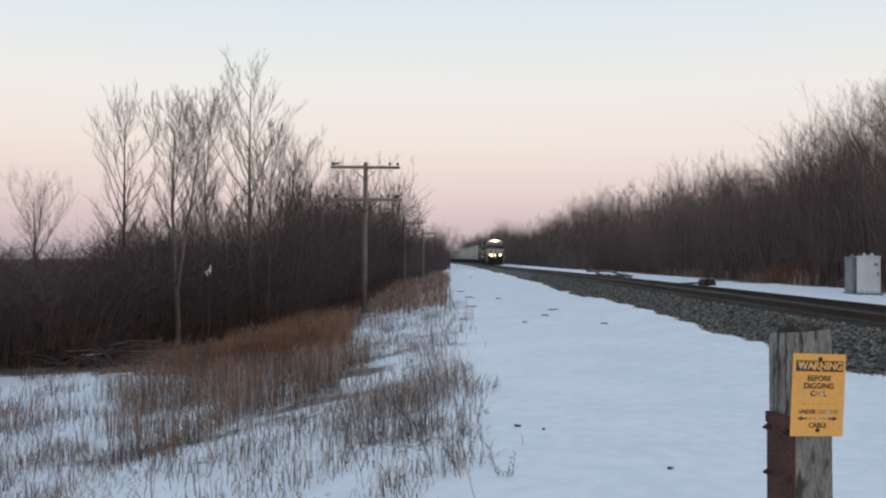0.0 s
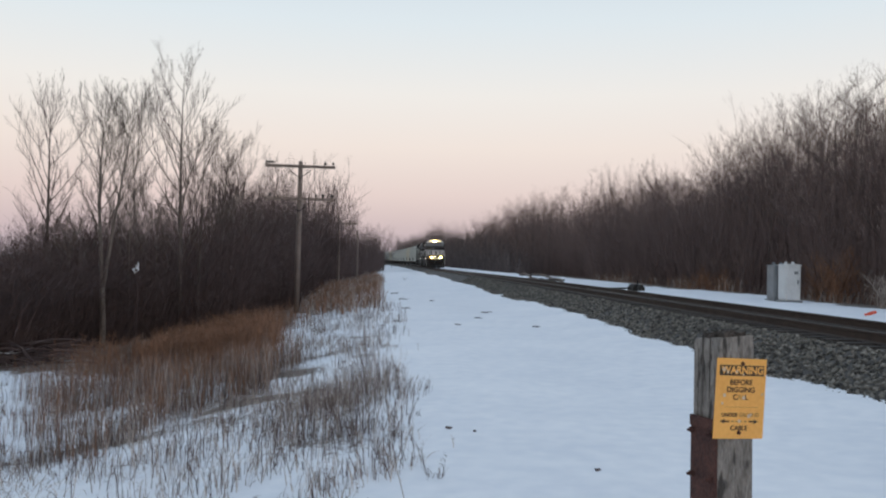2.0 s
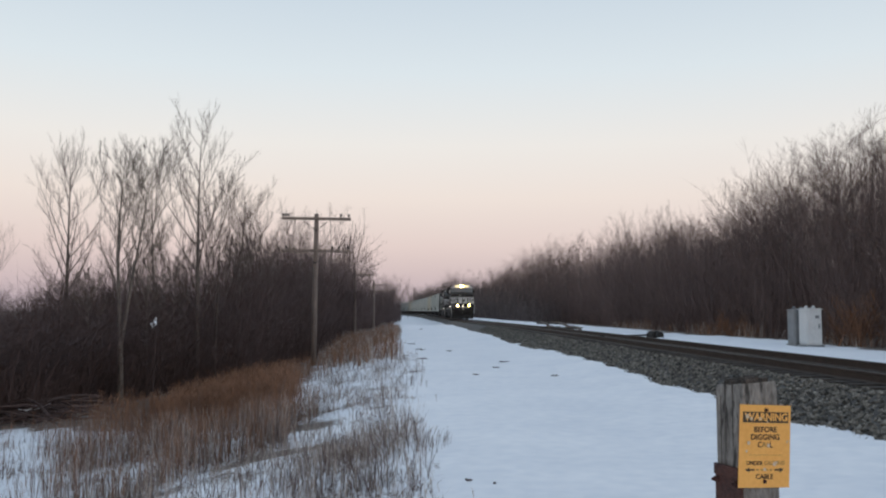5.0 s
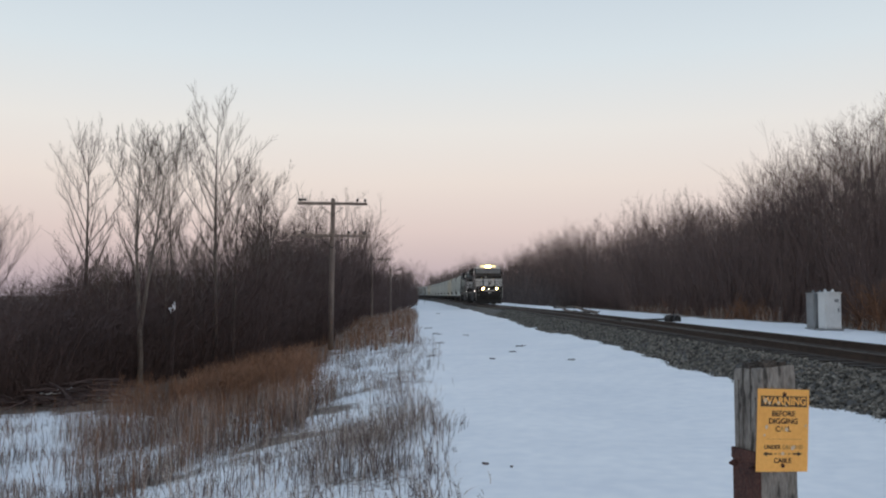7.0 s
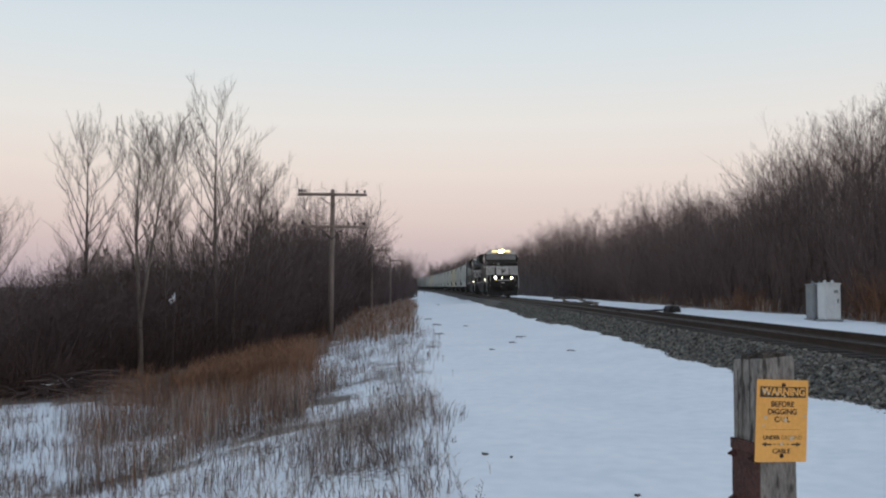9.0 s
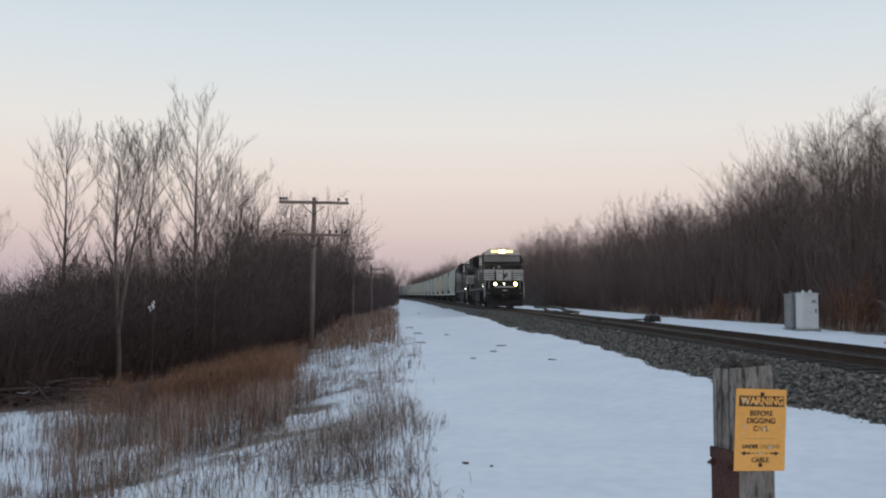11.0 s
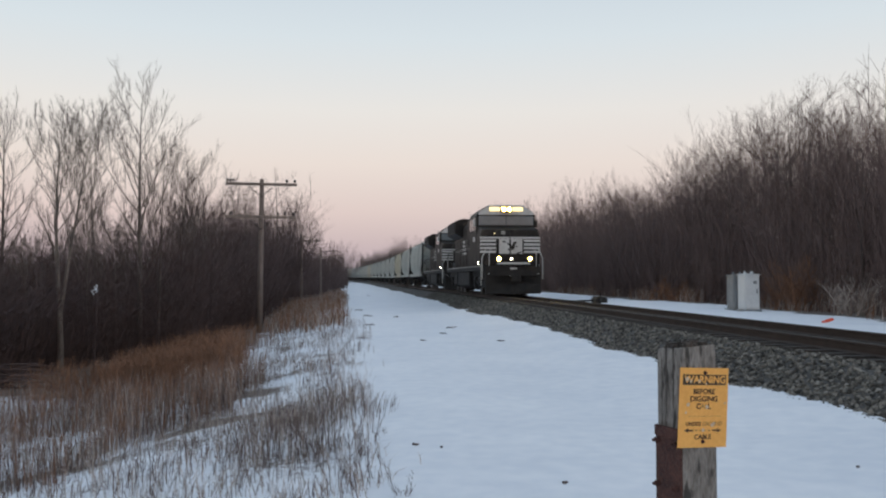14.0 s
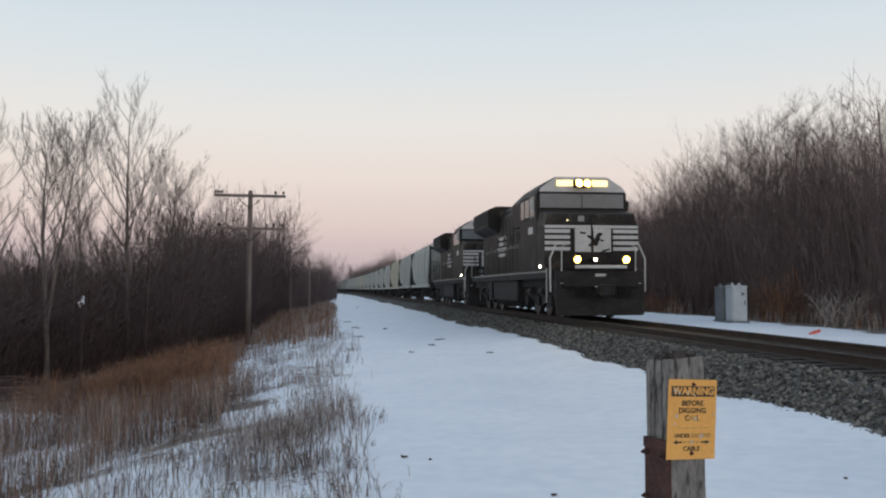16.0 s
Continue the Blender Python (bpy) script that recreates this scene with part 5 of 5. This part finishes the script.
def fore_spot(rg):
    while True:
        q = rg.random()
        if q < 0.55:
            x, y = rg.gauss(-0.55, 0.42), rg.uniform(8.3, 12.4)
        elif q < 0.85:
            x, y = rg.uniform(-6.0, -2.8), rg.uniform(6.5, 10.8)
        else:
            x, y = rg.uniform(-4.0, 0.3), rg.uniform(5.5, 12.0)
        if x < 0.45 and 1.6 * noise.noise((x * 0.8, y * 0.8, 41)) + 0.3 > rg.random() * 0.75:
            return x, y, 0.9 + 0.5 * noise.noise((x * 0.8, y * 0.8, 18))


def mat_spot(rg):
    while True:
        y, x = rg.uniform(5.5, 20), rg.uniform(-9, 0.4)
        if noise.noise((x * 0.7, y * 0.7, 51)) > 0.12 + rg.random() * 0.3:
            return x, y, 1.0


make_blades("tall_grass", "rust-brown dry tall grass with feathery tops", 1, 10500, reed_spot, 0.45, 1.1, 0.0055, M_REED, 0.2, plume=7)
make_blades("tall_grass", "rust-brown dry grass by the far poles", 2, 4300, reed_far, 0.4, 1.0, 0.013, M_REED, 0.2, plume=4)
make_blades("tall_grass", "tawny dry grass mixed into the far rusty grass", 22, 1800, reed_far, 0.4, 1.1, 0.012, M_STRAW, 0.2, plume=4)
make_blades("weed_stalks", "brown upright dead weed stalks in snow", 3, 1600, stalk_spot, 0.3, 1.0, 0.0040, M_DARKWEED, 0.13, twig=3)
make_blades("weed_stalks", "rusty upright dead stalks in snow", 13, 1600, stalk_spot, 0.35, 1.1, 0.0038, M_REED, 0.12, twig=3)
make_blades("weed_stalks", "pale upright dead stalks in snow", 4, 1900, stalk_spot, 0.3, 0.95, 0.0036, M_STRAW, 0.13, twig=3)
make_blades("roadside_weeds", "pale dry weeds along the snow strip", 5, 1300, edge_spot, 0.10, 0.48, 0.0036, M_STRAW, 0.22, twig=8)
make_blades("roadside_weeds", "dark dry weeds along the snow strip", 6, 1300, edge_spot, 0.10, 0.45, 0.0038, M_DARKWEED, 0.28, twig=8)
make_blades("dry_weeds", "straw-coloured dead weeds standing in snow", 7, 1500, fore_spot, 0.10, 0.55, 0.003, M_STRAW, 0.16, twig=8)
make_blades("dry_weeds", "grey-brown dead weeds standing in snow", 8, 1500, fore_spot, 0.10, 0.5, 0.0032, M_DARKWEED, 0.18, twig=8)
make_blades("matted_grass", "matted dead grass flattened on the snow", 9, 2200, mat_spot, 0.06, 0.17, 0.0045, M_STRAW, 0.9)


def low_spot(rg):
    while True:
        y = 5.5 + 26 * rg.random() ** 1.4
        x = rg.uniform(-0.45 * y - 1.0, 0.7)
        if noise.noise((x * 1.4, y * 1.1, 101)) + 0.12 - 0.5 * ease(0.0, 0.7, x) > rg.random() * 0.6:
            return x, y, 0.9 + 0.6 * noise.noise((x * 0.7, y * 0.7, 102))


make_blades("low_weeds", "fine dark seed-headed weeds poking through snow", 17, 4000, low_spot, 0.06, 0.3, 0.0035, M_DARKWEED, 0.3, twig=5)
make_blades("low_weeds", "fine pale weeds poking through snow", 18, 3400, low_spot, 0.06, 0.34, 0.0032, M_STRAW, 0.3, twig=5)


def field_spot(rg):
    while True:
        az, r = rg.uniform(-31, -17), rg.uniform(9, 21)
        x, y = polar(az, r)
        if 1.7 * noise.noise((x * 0.9, y * 0.9, 111)) + 0.05 > rg.random() * 0.7:
            return x, y, 0.9 + 0.6 * noise.noise((x * 0.7, y * 0.7, 112))


make_blades("field_weeds", "small dark weeds scattered over the snowy field", 19, 1500, field_spot, 0.05, 0.3, 0.0045, M_DARKWEED, 0.25, twig=4)
make_blades("field_weeds", "rusty short stalks scattered over the snowy field", 20, 450, field_spot, 0.1, 0.5, 0.0045, M_REED, 0.18, twig=3)


def foot_spot(rg):
    while True:
        y = 17 + 60 * rg.random() ** 1.5
        x = track_x(y) - 8.3 + rg.uniform(15.0, 17.8) + wood_gap(y)
        if 1.6 * noise.noise((x * 0.5, y * 0.35, 91)) + 0.1 > rg.random() * 0.7:
            return x, y, 0.8 + 0.6 * noise.noise((x * 0.4, y * 0.3, 92))


make_blades("tall_grass", "rust-brown dry grass at the foot of the wood", 15, 1000, foot_spot, 0.3, 1.0, 0.008, M_REED, 0.25, plume=5)
make_blades("dry_weeds", "pale dry weeds at the foot of the wood", 16, 1100, foot_spot, 0.25, 0.9, 0.008, M_STRAW, 0.2, twig=4)

# ---- single weeds and sticks on the snow strip ----
def make_weed(x, y, h, seed, label="dark dead weed sticking out of the snow"):
    rg = random.Random(seed)
    w = thing("weed", label, "weed", "weeds on the snow strip")
    w.location = (x, y, ground_z(x, y))
    for k in range(7):
        a = rg.uniform(0, 6.28)
        b, s = grow(seed * 9 + k, h * rg.uniform(0.5, 1.0), 0.004, [(5, 0.3, 40, 0.4, 0.1, 4, 4), (3, 0.2, 40, 0.5, 0.1, 3, 3), (0, 0, 0, 0, 0, 2, 3)], (0.35 * math.cos(a), 0.35 * math.sin(a)), 0.1, 0.3)
        b.add(s.v, s.f)
        part("stem", b, M_DARKWEED, w)


for x, y, h in ((0.56, 11.2, 0.32), (0.42, 12.1, 0.22), (0.45, 6.6, 0.42), (0.62, 7.0, 0.22), (0.3, 13.2, 0.4), (0.38, 9.2, 0.3), (0.2, 8.0, 0.5), (0.05, 7.2, 0.55), (0.1, 17.0, 0.4), (0.3, 21.0, 0.35)):
    make_weed(x, y, h, int(x * 100 + y * 7))


def make_stick(x, y, length, turn, seed):
    rg = random.Random(seed)
    s = thing("stick", "dark broken stick lying on the snow", "stick", "sticks on the snow")
    s.matrix_basis = pose(x, y, ground_z(x, y), 0, 0, turn)
    r = 0.011 + 0.02 * length
    pts = [(-length / 2 + length * k / 4, rg.gauss(0, 0.13) * length, r * 0.6 + abs(rg.gauss(0, 0.06)) * length) for k in range(5)]
    part("branch", Geo().tube(pts, [r, r * 0.9, r, r * 0.7, r * 0.4], 6), M_TWIG, s)
    part("branch", Geo().tube([pts[2], (pts[2][0] + 0.2 * length, pts[2][1] + 0.3 * length, pts[2][2] + 0.14 * length)], [r * 0.6, r * 0.3], 5), M_TWIG, s)


STICKS = ((2.86, 24.9, 0.5), (3.48, 27.9, 0.8), (2.03, 22.2, 0.35), (4.04, 21.9, 0.45), (2.18, 36.4, 0.6), (0.97, 36.1, 0.9), (2.26, 80.0, 0.9),
          (1.75, 6.7, 0.09), (0.70, 8.45, 0.16), (0.94, 8.3, 0.06), (4.36, 6.9, 0.06), (0.9, 30.0, 0.8), (0.75, 44.0, 0.9), (0.5, 24.0, 0.5))
for k, (x, y, q) in enumerate(STICKS):
    make_stick(x, y, q * 0.45, (k * 53) % 70 - 35, 100 + k)

# ---- brush heap by the field ----
heap = thing("brush_heap", "low dark heap of dead branches dusted with snow", "brush heap")
heap.location = (-8.6, 20.6, ground_z(-8.6, 20.6))
rg = random.Random(8)
for k in range(80):
    x, y, z = rg.gauss(0, 0.95), rg.gauss(0, 0.4), rg.uniform(0.03, 0.6) * math.exp(-0.12 * k / 10)
    a, q = rg.gauss(0, 0.7), rg.uniform(0.3, 0.9)
    p0, p1 = (x - q * math.cos(a), y - q * math.sin(a), max(0.02, z + rg.gauss(0, 0.15))), (x + q * math.cos(a), y + q * math.sin(a), max(0.02, z + rg.gauss(0, 0.15)))
    part("branch", Geo().tube([p0, ((p0[0] + p1[0]) / 2, (p0[1] + p1[1]) / 2 + 0.05, (p0[2] + p1[2]) / 2 + 0.05), p1], [0.02, 0.017, 0.007], 5), M_TWIG, heap)
for k in range(5):
    x, y = rg.gauss(0, 1.1), rg.gauss(0, 0.35)
    part("snow_cap", Geo().tube([(x - 0.2, y, 0.42 + rg.uniform(-0.2, 0.02)), (x, y, 0.44 + rg.uniform(-0.2, 0.02)), (x + 0.25, y + 0.05, 0.40)], [0.006, 0.016, 0.005], 6), M_CRUST, heap)

# ---- torn plastic caught in the brush ----
scrap = thing("plastic_scrap", "torn white plastic caught on bare brush", "litter")
sx0, sy0 = 24.5 * math.sin(radians(-15.6)), 24.5 * math.cos(radians(-15.6))
scrap.location = (sx0, sy0, ground_z(sx0, sy0))
part("snag_stem", Geo().tube([(0, 0, -0.1), (0.05, 0, 1.2), (0.02, 0.03, 2.5)], [0.02, 0.015, 0.006], 5), M_TWIG, scrap)
rg = random.Random(4)
for k in range(3):
    z0, x0 = 2.28 - 0.07 * k, rg.gauss(0.03, 0.05)
    g = Geo()
    pts = [(x0 + rg.gauss(0, 0.05), rg.gauss(0, 0.03), z0 + 0.09 - 0.06 * j) for j in range(4)]
    g.tube(pts, [0.008, 0.018 + rg.random() * 0.012, 0.016, 0.005], 5)
    part("shred", g, M_CRUST, scrap, "crumpled white plastic shred")

# ---- ballast stones, then sleepers ----
rg = random.Random(21)
stones = Geo()
OCT = [(1, 0, 0), (-1, 0, 0), (0, 1, 0), (0, -1, 0), (0, 0, 1), (0, 0, -1)]
OF = [(0, 2, 4), (2, 1, 4), (1, 3, 4), (3, 0, 4), (2, 0, 5), (1, 2, 5), (3, 1, 5), (0, 3, 5)]
for k in range(16000):
    y = 5 + 62 * rg.random() ** 1.35
    u = rg.uniform(-2.62, -1.32)
    z = float(np.interp(u, [-2.6, -2.35, -1.5, -1.35, 1.35, 1.9, 2.5], [0.06, 0.13, 0.53, 0.55, 0.55, 0.52, 0.38])) + dip(y)
    s = rg.uniform(0.022, 0.052)
    m = Matrix.Translation((track_x(y) + u, y, z + s * 0.25)) @ Euler((rg.uniform(0, 6), rg.uniform(0, 6), rg.uniform(0, 6))).to_matrix().to_4x4()
    stones.add([m @ Vector([c * s * rg.uniform(0.65, 1.25) for c in q]) for q in OCT], OF)
tagged(new("ballast_stones", stones.mesh("ballast_stones", M_STONE)), "loose grey crushed stones on the track bank", "ballast", kind="stuff")

ties = tagged(new("sleepers"), "dark creosoted timber sleepers under the rails", "sleepers", kind="structure")
tie = Geo().box(-1.3, 1.3, -0.115, 0.115, -0.18, 0.0).mesh("sleeper", M_TIE)
fix_normals(tie)
for k in range(260):
    y = -4 + 0.53 * k
    o = new("sleeper", tie)
    o.parent = ties
    o.matrix_basis = pose(track_x(y) + rg.uniform(-0.05, 0.05), y, 0.585 + dip(y), 0, rg.uniform(-0.3, 0.3), rg.uniform(-1, 1))


SPEED = 8.05


def lead_y(t):
    """Where the front coupler of the train stands at a time."""
    return 25.5 + SPEED * (16.0 - t)


def motions():
    offs = [(lead, 0.0, LOCO_L), (trail, LOCO_L + 0.55, LOCO_L)]
    s = 2 * (LOCO_L + 0.55)
    for h in hoppers:
        offs.append((h, s, HOP_L))
        s += HOP_L + 0.15
    for ob, off, length in offs:
        rows = []
        for k in range(17):
            y = lead_y(k) + off
            a, b = Vector((track_x(y), y, rail_z(y))), Vector((track_x(y + length), y + length, rail_z(y + length)))
            d = b - a
            rows.append((float(k), pose(a.x, a.y, a.z, math.degrees(math.atan2(d.z, d.y)), 0, -math.degrees(math.atan2(d.x, d.y)))))
        walk(ob, rows)
    # the wheels roll towards -y
    for w, y, r in lead_sets + trail_sets:
        walk(w, [(k * 0.1, pose(0, y, r, math.degrees(SPEED * k * 0.1 / r), 0, 0)) for k in range(161)])


motions()
